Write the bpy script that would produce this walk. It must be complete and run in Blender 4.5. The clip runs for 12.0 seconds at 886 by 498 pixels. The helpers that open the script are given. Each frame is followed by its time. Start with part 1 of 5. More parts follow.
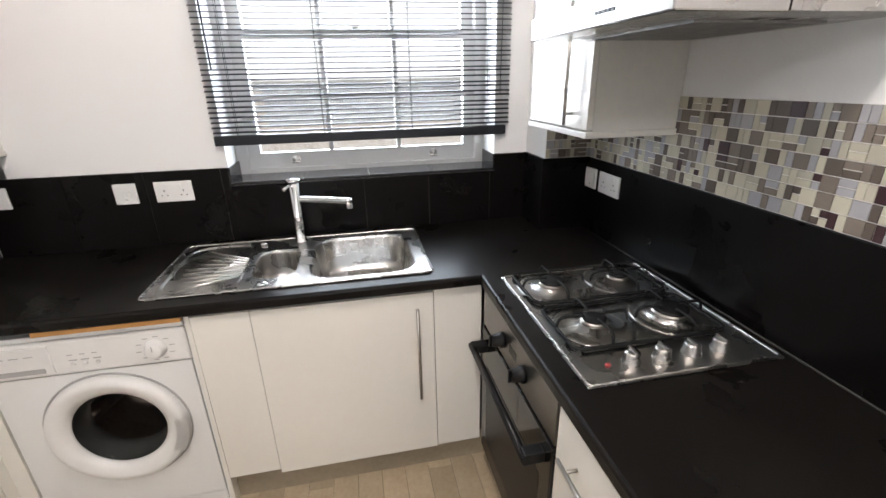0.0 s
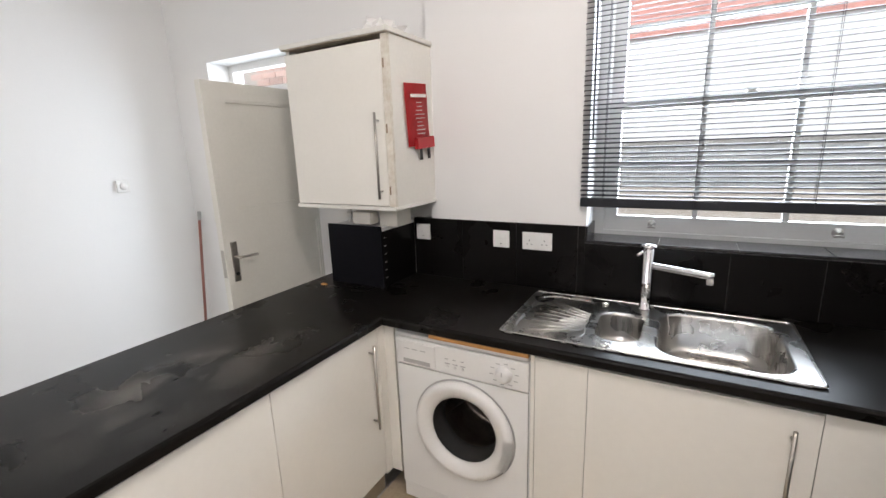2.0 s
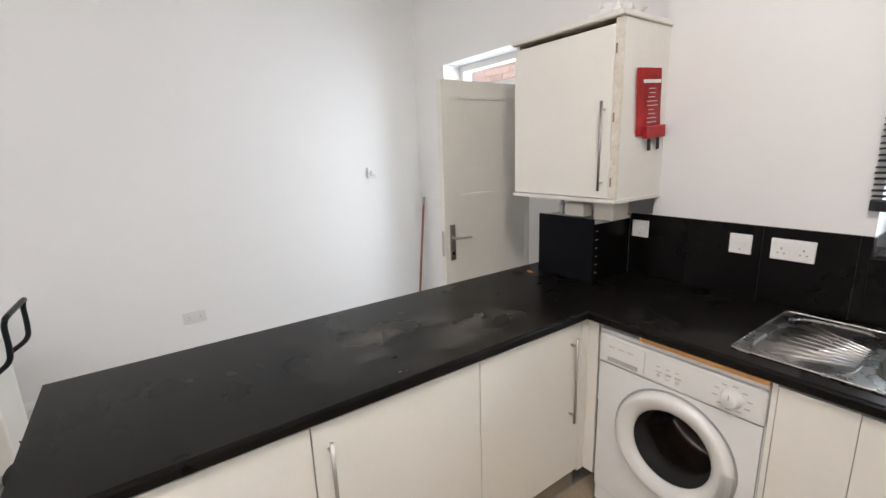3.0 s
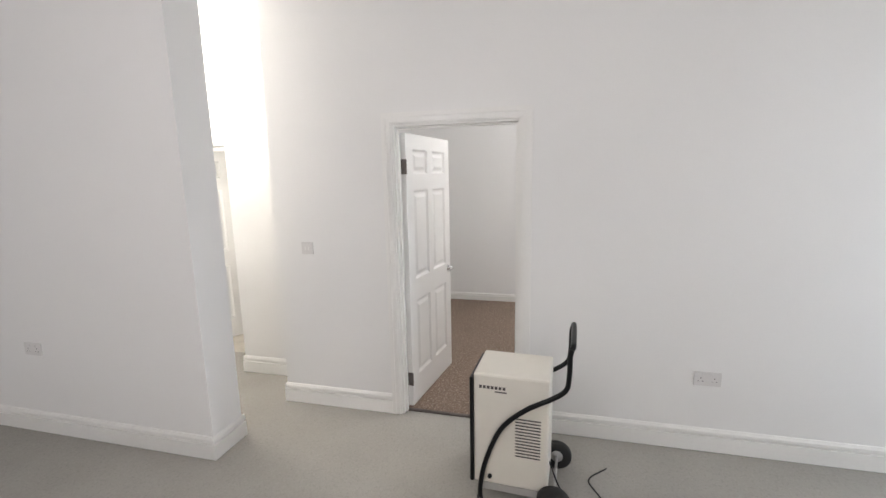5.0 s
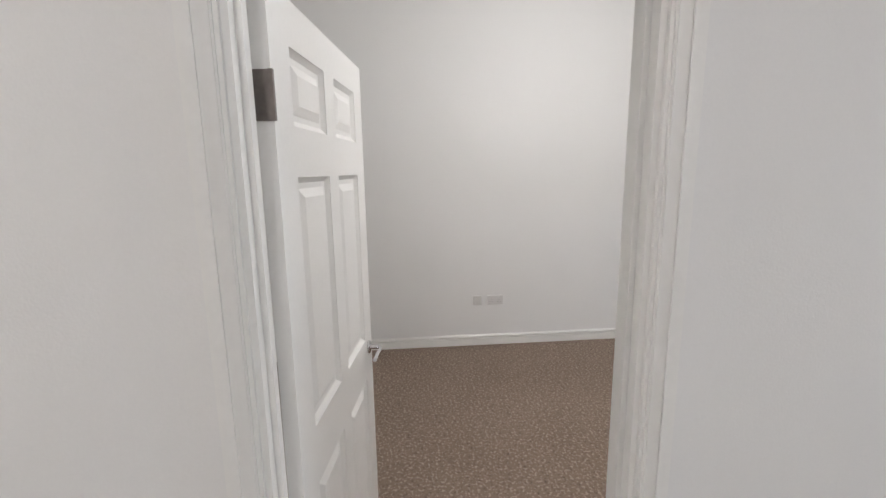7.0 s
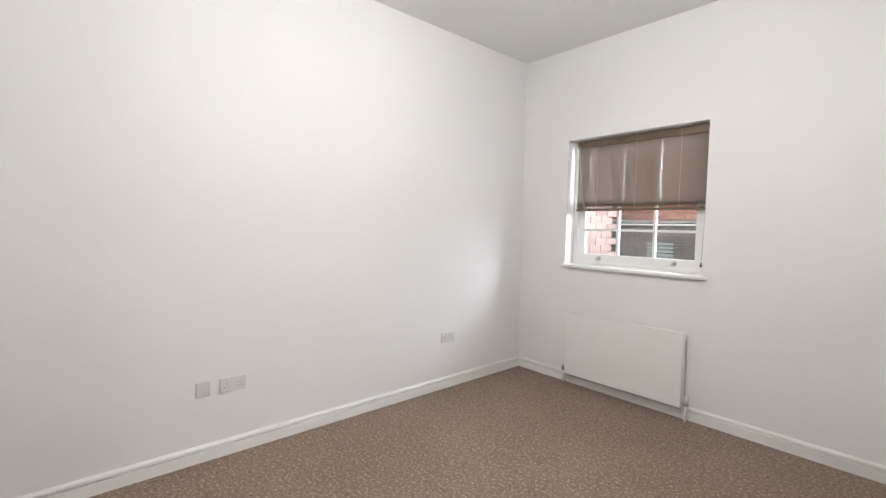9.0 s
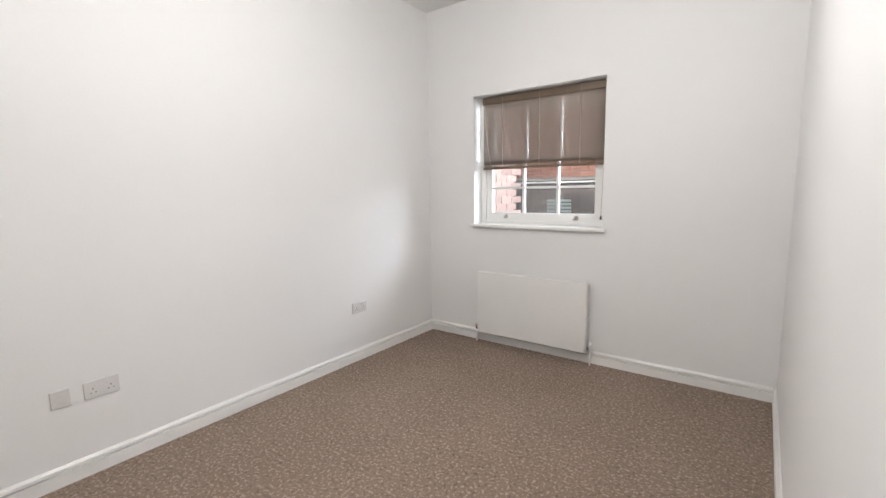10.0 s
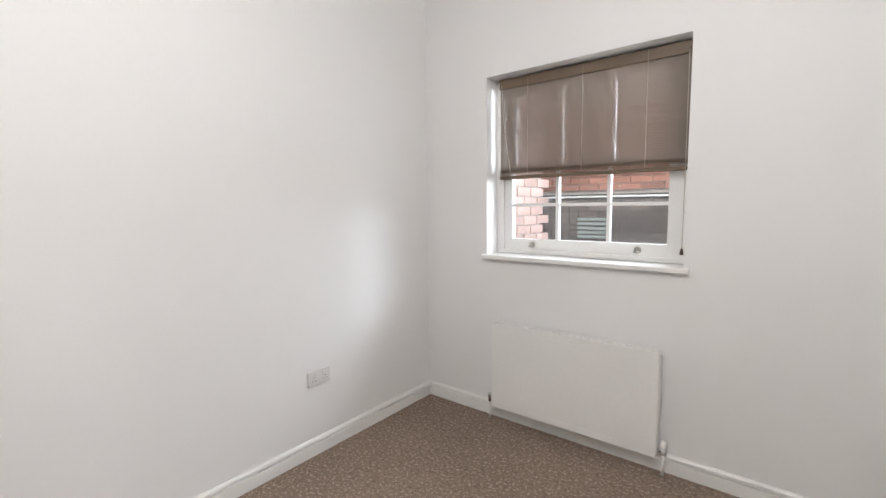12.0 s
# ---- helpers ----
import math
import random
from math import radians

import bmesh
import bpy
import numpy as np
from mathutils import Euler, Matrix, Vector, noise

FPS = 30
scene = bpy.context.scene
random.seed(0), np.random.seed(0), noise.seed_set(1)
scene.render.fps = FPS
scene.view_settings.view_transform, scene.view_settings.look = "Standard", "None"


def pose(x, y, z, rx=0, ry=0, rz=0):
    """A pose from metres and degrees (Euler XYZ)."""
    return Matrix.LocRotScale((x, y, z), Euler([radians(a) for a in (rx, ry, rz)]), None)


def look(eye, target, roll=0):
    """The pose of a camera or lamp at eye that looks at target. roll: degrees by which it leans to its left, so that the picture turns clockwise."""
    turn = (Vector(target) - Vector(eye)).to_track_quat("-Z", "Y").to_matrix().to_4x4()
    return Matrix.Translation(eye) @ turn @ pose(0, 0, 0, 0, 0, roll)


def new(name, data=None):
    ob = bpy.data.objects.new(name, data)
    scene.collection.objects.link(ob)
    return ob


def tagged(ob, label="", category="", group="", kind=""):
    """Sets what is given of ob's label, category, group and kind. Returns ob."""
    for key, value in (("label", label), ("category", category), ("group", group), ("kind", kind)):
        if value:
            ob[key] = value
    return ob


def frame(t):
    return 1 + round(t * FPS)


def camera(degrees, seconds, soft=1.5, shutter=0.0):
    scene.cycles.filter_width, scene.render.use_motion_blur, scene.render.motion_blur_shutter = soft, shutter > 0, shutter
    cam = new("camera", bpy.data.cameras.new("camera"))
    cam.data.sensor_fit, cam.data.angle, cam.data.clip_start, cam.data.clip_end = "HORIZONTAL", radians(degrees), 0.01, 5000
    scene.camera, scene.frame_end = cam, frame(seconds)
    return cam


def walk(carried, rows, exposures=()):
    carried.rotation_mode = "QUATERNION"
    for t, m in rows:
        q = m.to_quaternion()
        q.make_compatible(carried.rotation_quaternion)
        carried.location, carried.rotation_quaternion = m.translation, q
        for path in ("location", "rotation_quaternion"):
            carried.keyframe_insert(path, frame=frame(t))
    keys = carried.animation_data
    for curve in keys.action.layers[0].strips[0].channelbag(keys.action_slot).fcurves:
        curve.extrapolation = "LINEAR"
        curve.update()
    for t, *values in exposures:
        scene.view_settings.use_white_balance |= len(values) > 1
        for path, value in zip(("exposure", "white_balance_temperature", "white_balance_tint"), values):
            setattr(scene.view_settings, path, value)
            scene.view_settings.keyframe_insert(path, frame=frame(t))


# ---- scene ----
cam = camera(91.0, 12.0)

PATH = [
    (0, (1.219, -2.017, 1.565), (1.576, -0.187, 0.842), -1.2),
    (0.5, (1.187, -1.948, 1.573), (1.254, -0.059, 0.92), -1.3),
    (1, (1.131, -1.968, 1.591), (0.924, -0.052, 1.054), -2.2),
    (1.5, (1.098, -1.997, 1.596), (0.559, -0.127, 1.131), -2.4),
    (2, (1.064, -2.046, 1.604), (0.113, -0.345, 1.154), -2.0),
    (2.5, (1.06, -2.082, 1.598), (-0.252, -0.636, 1.166), -2.0),
    (3, (1.031, -2.125, 1.584), (-0.566, -1.004, 1.144), -2.0),
    (3.5, (0.987, -2.225, 1.616), (-0.84, -1.522, 1.207), -2.0),
    (3.7, (0.947, -2.298, 1.629), (-0.947, -1.789, 1.236), -2.0),
    (5.3, (0.015, -2.918, 1.701), (-1.881, -3.464, 1.377), -1.3),
    (5.5, (-0.16, -2.99, 1.703), (-2.071, -3.504, 1.41), -1.6),
    (6, (-0.625, -3.175, 1.672), (-2.553, -3.601, 1.355), -1.8),
    (6.5, (-1.122, -3.352, 1.63), (-3.084, -3.567, 1.309), -0.6),
    (7, (-1.625, -3.518, 1.595), (-3.586, -3.344, 1.242), -0.8),
    (7.1, (-1.731, -3.534, 1.593), (-3.683, -3.284, 1.23), -0.2),
    (7.5, (-2.081, -3.552, 1.599), (-3.962, -2.989, 1.212), 0.0),
    (7.7, (-2.206, -3.538, 1.592), (-4.03, -2.81, 1.213), 0.3),
    (9.3, (-2.708, -3.453, 1.381), (-4.166, -2.087, 1.284), 0.6),
    (9.5, (-2.738, -3.439, 1.389), (-4.16, -2.038, 1.265), 0.1),
    (10, (-2.794, -3.36, 1.371), (-3.971, -1.765, 1.108), -0.9),
    (10.5, (-2.929, -3.236, 1.391), (-4.043, -1.596, 1.129), -0.7),
    (11, (-3.158, -3.052, 1.378), (-4.149, -1.333, 1.124), -1.9),
    (11.5, (-3.288, -2.753, 1.401), (-4.246, -1.012, 1.179), -2.6),
    (12, (-3.385, -2.397, 1.394), (-4.619, -0.837, 1.195), -0.7),
]
walk(cam, [(t, look(eye, target, roll)) for t, eye, target, roll in PATH], [(0, 0.42), (1.0, 0.42), (2.5, 0.15), (3.7, 0.3), (5.3, -0.02), (6.0, -0.14), (6.5, -0.28), (7.5, 0.03), (9.3, 0.26), (12, 0.2)])

# ---- world and large lights ----
world = bpy.data.worlds.new("overcast_sky")
scene.world = world
world.use_nodes = True
wn = world.node_tree.nodes
sky = wn.new("ShaderNodeTexSky")
sky.sky_type, sky.sun_disc = 'NISHITA', False
sky.sun_elevation, sky.sun_rotation = radians(40), radians(150)
wn["Background"].inputs[1].default_value = 0.15
world.node_tree.links.new(sky.outputs[0], wn["Background"].inputs[0])


def lamp(name, kind, m, energy, color, size=0.1, size_y=0.0):
    data = bpy.data.lights.new(name, kind)
    data.energy, data.color = energy, color
    if kind == 'AREA':
        data.shape, data.size, data.size_y = 'RECTANGLE', size, size_y or size
    elif kind == 'SUN':
        data.angle = size
    else:
        data.shadow_soft_size = size
    ob = new(name, data)
    ob.matrix_world = m
    return ob


WARM, COOL = (1.0, 0.925, 0.885), (0.82, 0.90, 1.0)
lamp("sun_light", 'SUN', look((4, -6, 9), (0, 3, 0)), 3.6, (1, 0.96, 0.9), radians(12))
lamp("window_light", 'AREA', look((1.27, 0.5, 1.9), (1.27, -1, 1.5)), 62, COOL, 1.1, 1.3)
lamp("window_light", 'AREA', look((-3.75, 0.85, 1.9), (-4.7, -0.5, 1.1)), 50, COOL, 0.7, 0.7)
lamp("doorway_light", 'AREA', look((-1.6, 0.75, 1.5), (-2.3, -1.6, 1.0)), 40, COOL, 0.8, 1.6)
# Bulbs out of view, places assumed; the living room one is only added fill.
lamp("unseen_ceiling_bulb", 'POINT', pose(1.1, -1.75, 2.82), 57, WARM, 0.12)
lamp("unseen_ceiling_bulb", 'POINT', pose(0.8, -4.4, 2.82), 56, (1.0, 0.965, 0.985), 0.12)
lamp("unseen_ceiling_bulb", 'POINT', pose(-3.6, -2.3, 2.65), 60, (1.0, 0.98, 0.975), 0.12)
lamp("unseen_ceiling_bulb", 'POINT', pose(-2.42, -5.9, 2.8), 72, (1.0, 0.95, 0.88), 0.1)
lamp("unseen_ceiling_bulb", 'POINT', pose(-4.3, -6.3, 2.8), 45, (1.0, 0.95, 0.88), 0.1)


# ---- materials ----
def mat(name, color, rough=0.5, metal=0.0, var=0.06, scale=3.0, grain=60.0, bump=0.0, tint=None, coat=0.0, island=0.0, rvar=0.0, spec=0.5):
    """A surface with colour variation at two scales, fine relief and uneven gloss."""
    m = bpy.data.materials.new(name)
    m.use_nodes = True
    nt = m.node_tree
    b = nt.nodes["Principled BSDF"]
    b.inputs["Roughness"].default_value, b.inputs["Metallic"].default_value = rough, metal
    b.inputs["Coat Weight"].default_value, b.inputs["Specular IOR Level"].default_value = coat, spec
    co = nt.nodes.new("ShaderNodeTexCoord")
    n1, n2 = nt.nodes.new("ShaderNodeTexNoise"), nt.nodes.new("ShaderNodeTexNoise")
    n1.inputs["Scale"].default_value, n2.inputs["Scale"].default_value = scale, grain
    n1.inputs["Detail"].default_value, n2.inputs["Detail"].default_value = 4, 3
    for n in (n1, n2):
        nt.links.new(co.outputs["Object"], n.inputs["Vector"])
    mix = nt.nodes.new("ShaderNodeMix")
    mix.data_type = 'RGBA'
    other = tint or tuple(c * (1 - 2.2 * var) for c in color)
    mix.inputs["A"].default_value, mix.inputs["B"].default_value = (*color, 1), (*other, 1)
    add = nt.nodes.new("ShaderNodeMath")
    add.operation = 'MULTIPLY_ADD'
    nt.links.new(n1.outputs[0], add.inputs[0])
    add.inputs[1].default_value = 0.6
    sc = nt.nodes.new("ShaderNodeMath")
    sc.operation = 'MULTIPLY'
    nt.links.new(n2.outputs[0], sc.inputs[0])
    sc.inputs[1].default_value = 0.4
    nt.links.new(sc.outputs[0], add.inputs[2])
    ramp = nt.nodes.new("ShaderNodeMapRange")
    ramp.inputs["From Min"].default_value, ramp.inputs["From Max"].default_value = 0.35, 0.65
    nt.links.new(add.outputs[0], ramp.inputs["Value"])
    nt.links.new(ramp.outputs[0], mix.inputs["Factor"])
    out = mix.outputs["Result"]
    if island:
        info = nt.nodes.new("ShaderNodeObjectInfo")
        hsv = nt.nodes.new("ShaderNodeHueSaturation")
        mr = nt.nodes.new("ShaderNodeMapRange")
        mr.inputs["To Min"].default_value, mr.inputs["To Max"].default_value = 1 - island, 1 + island
        nt.links.new(info.outputs["Random"], mr.inputs["Value"])
        nt.links.new(mr.outputs[0], hsv.inputs["Value"])
        nt.links.new(out, hsv.inputs["Color"])
        out = hsv.outputs[0]
    nt.links.new(out, b.inputs["Base Color"])
    if rvar:
        rr = nt.nodes.new("ShaderNodeMapRange")
        rr.inputs["From Min"].default_value, rr.inputs["From Max"].default_value = 0.3, 0.7
        rr.inputs["To Min"].default_value, rr.inputs["To Max"].default_value = max(0.03, rough - rvar), rough + rvar
        nt.links.new(n1.outputs[0], rr.inputs["Value"])
        nt.links.new(rr.outputs[0], b.inputs["Roughness"])
    if bump:
        bp = nt.nodes.new("ShaderNodeBump")
        bp.inputs["Distance"].default_value = bump
        bp.inputs["Strength"].default_value = 0.6
        nt.links.new(n2.outputs[0], bp.inputs["Height"])
        nt.links.new(bp.outputs[0], b.inputs["Normal"])
    return m


def clear(name, color, opaque, rough=0.05):
    """Thin see-through sheet: part clear, part surface."""
    m = bpy.data.materials.new(name)
    m.use_nodes = True
    nt = m.node_tree
    b = nt.nodes["Principled BSDF"]
    b.inputs["Base Color"].default_value, b.inputs["Roughness"].default_value = (*color, 1), rough
    tr = nt.nodes.new("ShaderNodeBsdfTransparent")
    mx = nt.nodes.new("ShaderNodeMixShader")
    mx.inputs[0].default_value = opaque
    nt.links.new(tr.outputs[0], mx.inputs[1])
    nt.links.new(b.outputs[0], mx.inputs[2])
    nt.links.new(mx.outputs[0], nt.nodes["Material Output"].inputs[0])
    return m


def glow(name, color, strength):
    m = mat(name, color)
    b = m.node_tree.nodes["Principled BSDF"]
    b.inputs["Emission Color"].default_value, b.inputs["Emission Strength"].default_value = (*color, 1), strength
    return m


def carpet_mat(name, color, dark, light, tuft=85.0, depth=0.0014, fleck=0.42):
    """Twist-pile carpet: dark and light flecked tufts with soft traffic marks."""
    m = mat(name, color, 0.95, 0, 0.1, 2.2, 160, depth, tint=dark, spec=0.1)
    nt = m.node_tree
    b = nt.nodes["Principled BSDF"]
    link = b.inputs["Base Color"].links[0].from_socket
    deep = tuple(0.5 * c for c in dark)
    for size, lo, hi, tone, most in ((tuft, 0.53, 0.62, light, fleck), (tuft * 0.8, 0.55, 0.66, deep, fleck), (tuft * 0.35, 0.50, 0.75, deep, 0.3 * fleck)):
        v = nt.nodes.new("ShaderNodeTexNoise")
        v.inputs["Scale"].default_value, v.inputs["Detail"].default_value, v.inputs["Roughness"].default_value = size, 3, 0.65
        shift = nt.nodes.new("ShaderNodeMapping")
        shift.inputs["Location"].default_value = (size, 2 * lo, 0)
        nt.links.new(nt.nodes["Texture Coordinate"].outputs["Object"], shift.inputs[0])
        nt.links.new(shift.outputs[0], v.inputs["Vector"])
        r = nt.nodes.new("ShaderNodeMapRange")
        r.inputs["From Min"].default_value, r.inputs["From Max"].default_value, r.inputs["To Max"].default_value = lo, hi, most
        nt.links.new(v.outputs[0], r.inputs["Value"])
        mx = nt.nodes.new("ShaderNodeMix")
        mx.data_type = 'RGBA'
        mx.inputs["B"].default_value = (*tone, 1)
        nt.links.new(r.outputs[0], mx.inputs["Factor"])
        nt.links.new(link, mx.inputs["A"])
        link = mx.outputs["Result"]
    nt.links.new(link, b.inputs["Base Color"])
    return m


def mosaic_mat():
    """Mixed stone and glass mosaic: each piece takes one of several tones."""
    m = mat("mosaic", (0.5, 0.5, 0.45), 0.25, 0, 0.1, 20, 90, 0.0006)
    nt = m.node_tree
    b = nt.nodes["Principled BSDF"]
    info = nt.nodes.new("ShaderNodeObjectInfo")
    cr = nt.nodes.new("ShaderNodeValToRGB")
    cr.color_ramp.interpolation = 'CONSTANT'
    tones = ((0, (0.66, 0.62, 0.50)), (0.27, (0.23, 0.19, 0.16)), (0.47, (0.45, 0.44, 0.47)), (0.66, (0.13, 0.105, 0.09)), (0.80, (0.56, 0.52, 0.43)), (0.96, (0.06, 0.03, 0.035)))
    while len(cr.color_ramp.elements) < len(tones):
        cr.color_ramp.elements.new(0.5)
    for e, (p, c) in zip(cr.color_ramp.elements, tones):
        e.position, e.color = p, (*c, 1)
    nt.links.new(info.outputs["Random"], cr.inputs[0])
    mx = nt.nodes.new("ShaderNodeMix")
    mx.data_type, mx.blend_type = 'RGBA', 'MULTIPLY'
    mx.inputs["Factor"].default_value = 0.35
    nt.links.new(cr.outputs[0], mx.inputs["A"])
    nt.links.new(b.inputs["Base Color"].links[0].from_socket, mx.inputs["B"])
    nt.links.new(mx.outputs["Result"], b.inputs["Base Color"])
    return m


WALL = mat("white_emulsion", (0.80, 0.793, 0.785), 0.75, 0, 0.015, 0.8, 180, 0.0008)
CEIL = mat("ceiling_paint", (0.8, 0.795, 0.78), 0.85, 0, 0.015, 0.8, 120, 0.0006)
TRIM = mat("white_gloss_paint", (0.82, 0.81, 0.79), 0.32, 0, 0.02, 3, 60, 0.0003)
DOORWHITE = mat("door_paint", (0.80, 0.795, 0.78), 0.38, 0, 0.02, 3, 90, 0.0003)
OLDDOOR = mat("old_cream_paint", (0.76, 0.74, 0.68), 0.4, 0, 0.03, 4, 60, 0.0005)
UNIT = mat("cream_gloss_front", (0.82, 0.795, 0.735), 0.22, 0, 0.015, 2, 40, 0, coat=0.3)
UNITSIDE = mat("white_melamine", (0.76, 0.74, 0.69), 0.35, 0, 0.03, 3, 60)
WORKTOP = mat("black_laminate", (0.0050, 0.0043, 0.0039), 0.29, 0, 0.12, 5, 240, 0.0005, tint=(0.0072, 0.0060, 0.0052), rvar=0.03, spec=0.14)
SPLASH = mat("black_tile", (0.0045, 0.0038, 0.0036), 0.3, 0, 0.1, 6, 120, 0.0003, rvar=0.06, island=0.2, spec=0.14)
GROUT = mat("dark_grout", (0.03, 0.027, 0.025), 0.8)
SILLTILE = mat("glossy_black_tile", (0.02, 0.02, 0.022), 0.16, 0, 0.1, 6, 120, 0.0002, spec=0.6)
GREYPLATE = mat("aged_white_plate", (0.68, 0.665, 0.655), 0.35, 0, 0.03)
DARKSTEEL = mat("dark_steel", (0.2, 0.19, 0.18), 0.3, 1.0, 0.06, 8, 300)
LIGHTGROUT = mat("pale_grout", (0.82, 0.80, 0.75), 0.8, 0, 0.05, 20, 100)
STEEL = mat("brushed_steel", (0.50, 0.485, 0.465), 0.27, 1.0, 0.05, 8, 300, 0.0001, rvar=0.06)
CHROME = mat("chrome", (0.75, 0.75, 0.76), 0.09, 1.0, 0.02)
NICKEL = mat("satin_nickel", (0.5, 0.47, 0.43), 0.32, 1.0, 0.06)
IRON = mat("black_cast_iron", (0.008, 0.008, 0.008), 0.55, 0, 0.1, 20, 200, 0.0004, spec=0.2)
BLACK = mat("black_plastic", (0.008, 0.008, 0.009), 0.35, 0, 0.1, spec=0.25)
OVENGLASS = mat("black_oven_glass", (0.008, 0.007, 0.007), 0.06, 0, 0.1, spec=0.4)
APPLIANCE = mat("white_enamel", (0.80, 0.80, 0.79), 0.22, 0, 0.01)
PLASTIC = mat("white_plastic", (0.78, 0.77, 0.75), 0.35, 0, 0.02)
GREYPLASTIC = mat("grey_plastic", (0.42, 0.41, 0.40), 0.4, 0, 0.04)
PORTHOLE = clear("porthole_glass", (0.02, 0.016, 0.014), 0.14, 0.04)
# Steel toned brown and dim: the shade inside the drum is in this colour.
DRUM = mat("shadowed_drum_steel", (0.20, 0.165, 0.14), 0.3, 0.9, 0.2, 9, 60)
RUBBER = mat("black_rubber", (0.02, 0.02, 0.02), 0.75, 0, 0.1)
RED = mat("red_pouch", (0.62, 0.025, 0.03), 0.4, 0, 0.08, 10, 60, 0.001)
WHITEPRINT = mat("white_print", (0.8, 0.75, 0.72), 0.6)
DARKPRINT = mat("dark_print", (0.08, 0.07, 0.07), 0.6)
MACHINE = mat("ivory_powder_coat", (0.74, 0.71, 0.64), 0.42, 0, 0.03, 6, 200, 0.0004)
OAKEDGE = mat("raw_board_edge", (0.5, 0.25, 0.08), 0.7, 0, 0.1, 20, 80)
VINYL = mat("pale_plank", (0.46, 0.37, 0.26), 0.35, 0, 0.12, 4, 60, 0.0004, tint=(0.36, 0.28, 0.19), island=0.15)
BLINDBLACK = mat("black_slat", (0.010, 0.011, 0.016), 0.35, 0, 0.08)
BLINDBROWN = clear("brown_slat", (0.30, 0.245, 0.205), 0.62, 0.5)
BROWNRAIL = mat("brown_rail", (0.16, 0.11, 0.07), 0.5, 0, 0.1)
CORD = mat("pale_cord", (0.5, 0.46, 0.40), 0.8)
GLASS = clear("window_glass", (0.8, 0.85, 0.85), 0.06, 0.02)
BRICK = mat("red_brick", (0.36, 0.17, 0.12), 0.85, 0, 0.15, 8, 60, 0.002, island=0.25)
RENDER = mat("white_render", (0.78, 0.77, 0.75), 0.85, 0, 0.05, 1, 30, 0.002)
PALEBRICK = mat("pink_brick", (0.5, 0.34, 0.29), 0.85, 0, 0.12, 8, 60, 0.002, island=0.2)
MORTAR = mat("mortar", (0.42, 0.38, 0.34), 0.9, 0, 0.1, 10, 60)
DARKBOARD = mat("dark_boarding", (0.045, 0.045, 0.045), 0.8, 0, 0.25, 3, 40, 0.002)
GREYBRICK = mat("grey_brick", (0.40, 0.41, 0.41), 0.85, 0, 0.15, 8, 60, 0.002, island=0.2)
ROOFTILE = mat("red_roof_tile", (0.55, 0.24, 0.19), 0.8, 0, 0.15, 2, 30, 0.002)
PAVING = mat("yard_concrete", (0.3, 0.29, 0.27), 0.9, 0, 0.1, 2, 40, 0.002)
WOOD = mat("red_brown_pole", (0.30, 0.11, 0.08), 0.4, 0, 0.1)
BRASS = mat("old_hinge_metal", (0.22, 0.195, 0.18), 0.4, 1.0, 0.15)


def dust_mat():
    """Pale dust wiped across a surface: streaky patches that thin out to nothing."""
    m = clear("pale_dust", (0.42, 0.38, 0.34), 0.3, 0.9)
    nt = m.node_tree
    co, mp, n, g = (nt.nodes.new("ShaderNode" + k) for k in ("TexCoord", "Mapping", "TexNoise", "TexGradient"))
    g.gradient_type = 'SPHERICAL'
    mp.inputs["Location"].default_value, mp.inputs["Scale"].default_value = (-0.9, -0.9, 0), (1.8, 1.8, 0)
    n.inputs["Scale"].default_value, n.inputs["Detail"].default_value, n.inputs["Roughness"].default_value = 3.2, 9, 0.68
    nt.links.new(co.outputs["Generated"], mp.inputs[0])
    nt.links.new(mp.outputs[0], g.inputs[0])
    nt.links.new(co.outputs["Generated"], n.inputs["Vector"])
    r = nt.nodes.new("ShaderNodeMapRange")
    r.inputs["From Min"].default_value, r.inputs["From Max"].default_value, r.inputs["To Max"].default_value = 0.42, 0.74, 0.6
    nt.links.new(n.outputs[0], r.inputs["Value"])
    mul = nt.nodes.new("ShaderNodeMath")
    mul.operation = 'MULTIPLY'
    nt.links.new(r.outputs[0], mul.inputs[0])
    nt.links.new(g.outputs["Fac"], mul.inputs[1])
    nt.links.new(mul.outputs[0], nt.nodes["Mix Shader"].inputs[0])
    return m


DUST = dust_mat()
SHADE = glow("lamp_glass", (1.0, 0.93, 0.82), 3.0)
CARPET_GREY = carpet_mat("grey_beige_carpet", (0.35, 0.335, 0.31), (0.31, 0.295, 0.27), (0.42, 0.405, 0.375), fleck=0.2)
CARPET_BROWN = carpet_mat("brown_fleck_carpet", (0.25, 0.188, 0.145), (0.21, 0.155, 0.118), (0.46, 0.385, 0.33), 62.0, fleck=0.7)
MOSAIC = mosaic_mat()


# ---- mesh helpers ----
def box(bm, x0, x1, y0, y1, z0, z1, bevel=0.0, seg=2):
    made = bmesh.ops.create_cube(bm, size=1.0, matrix=Matrix.Translation(((x0 + x1) / 2, (y0 + y1) / 2, (z0 + z1) / 2)) @ Matrix.Diagonal((x1 - x0, y1 - y0, z1 - z0, 1)))
    if bevel:
        edges = list({e for v in made["verts"] for e in v.link_edges})
        bmesh.ops.bevel(bm, geom=edges, offset=bevel, segments=seg, affect='EDGES', profile=0.5)
    return bm


def slab(x0, x1, y0, y1, z0, z1, bevel=0.0):
    return box(bmesh.new(), x0, x1, y0, y1, z0, z1, bevel)


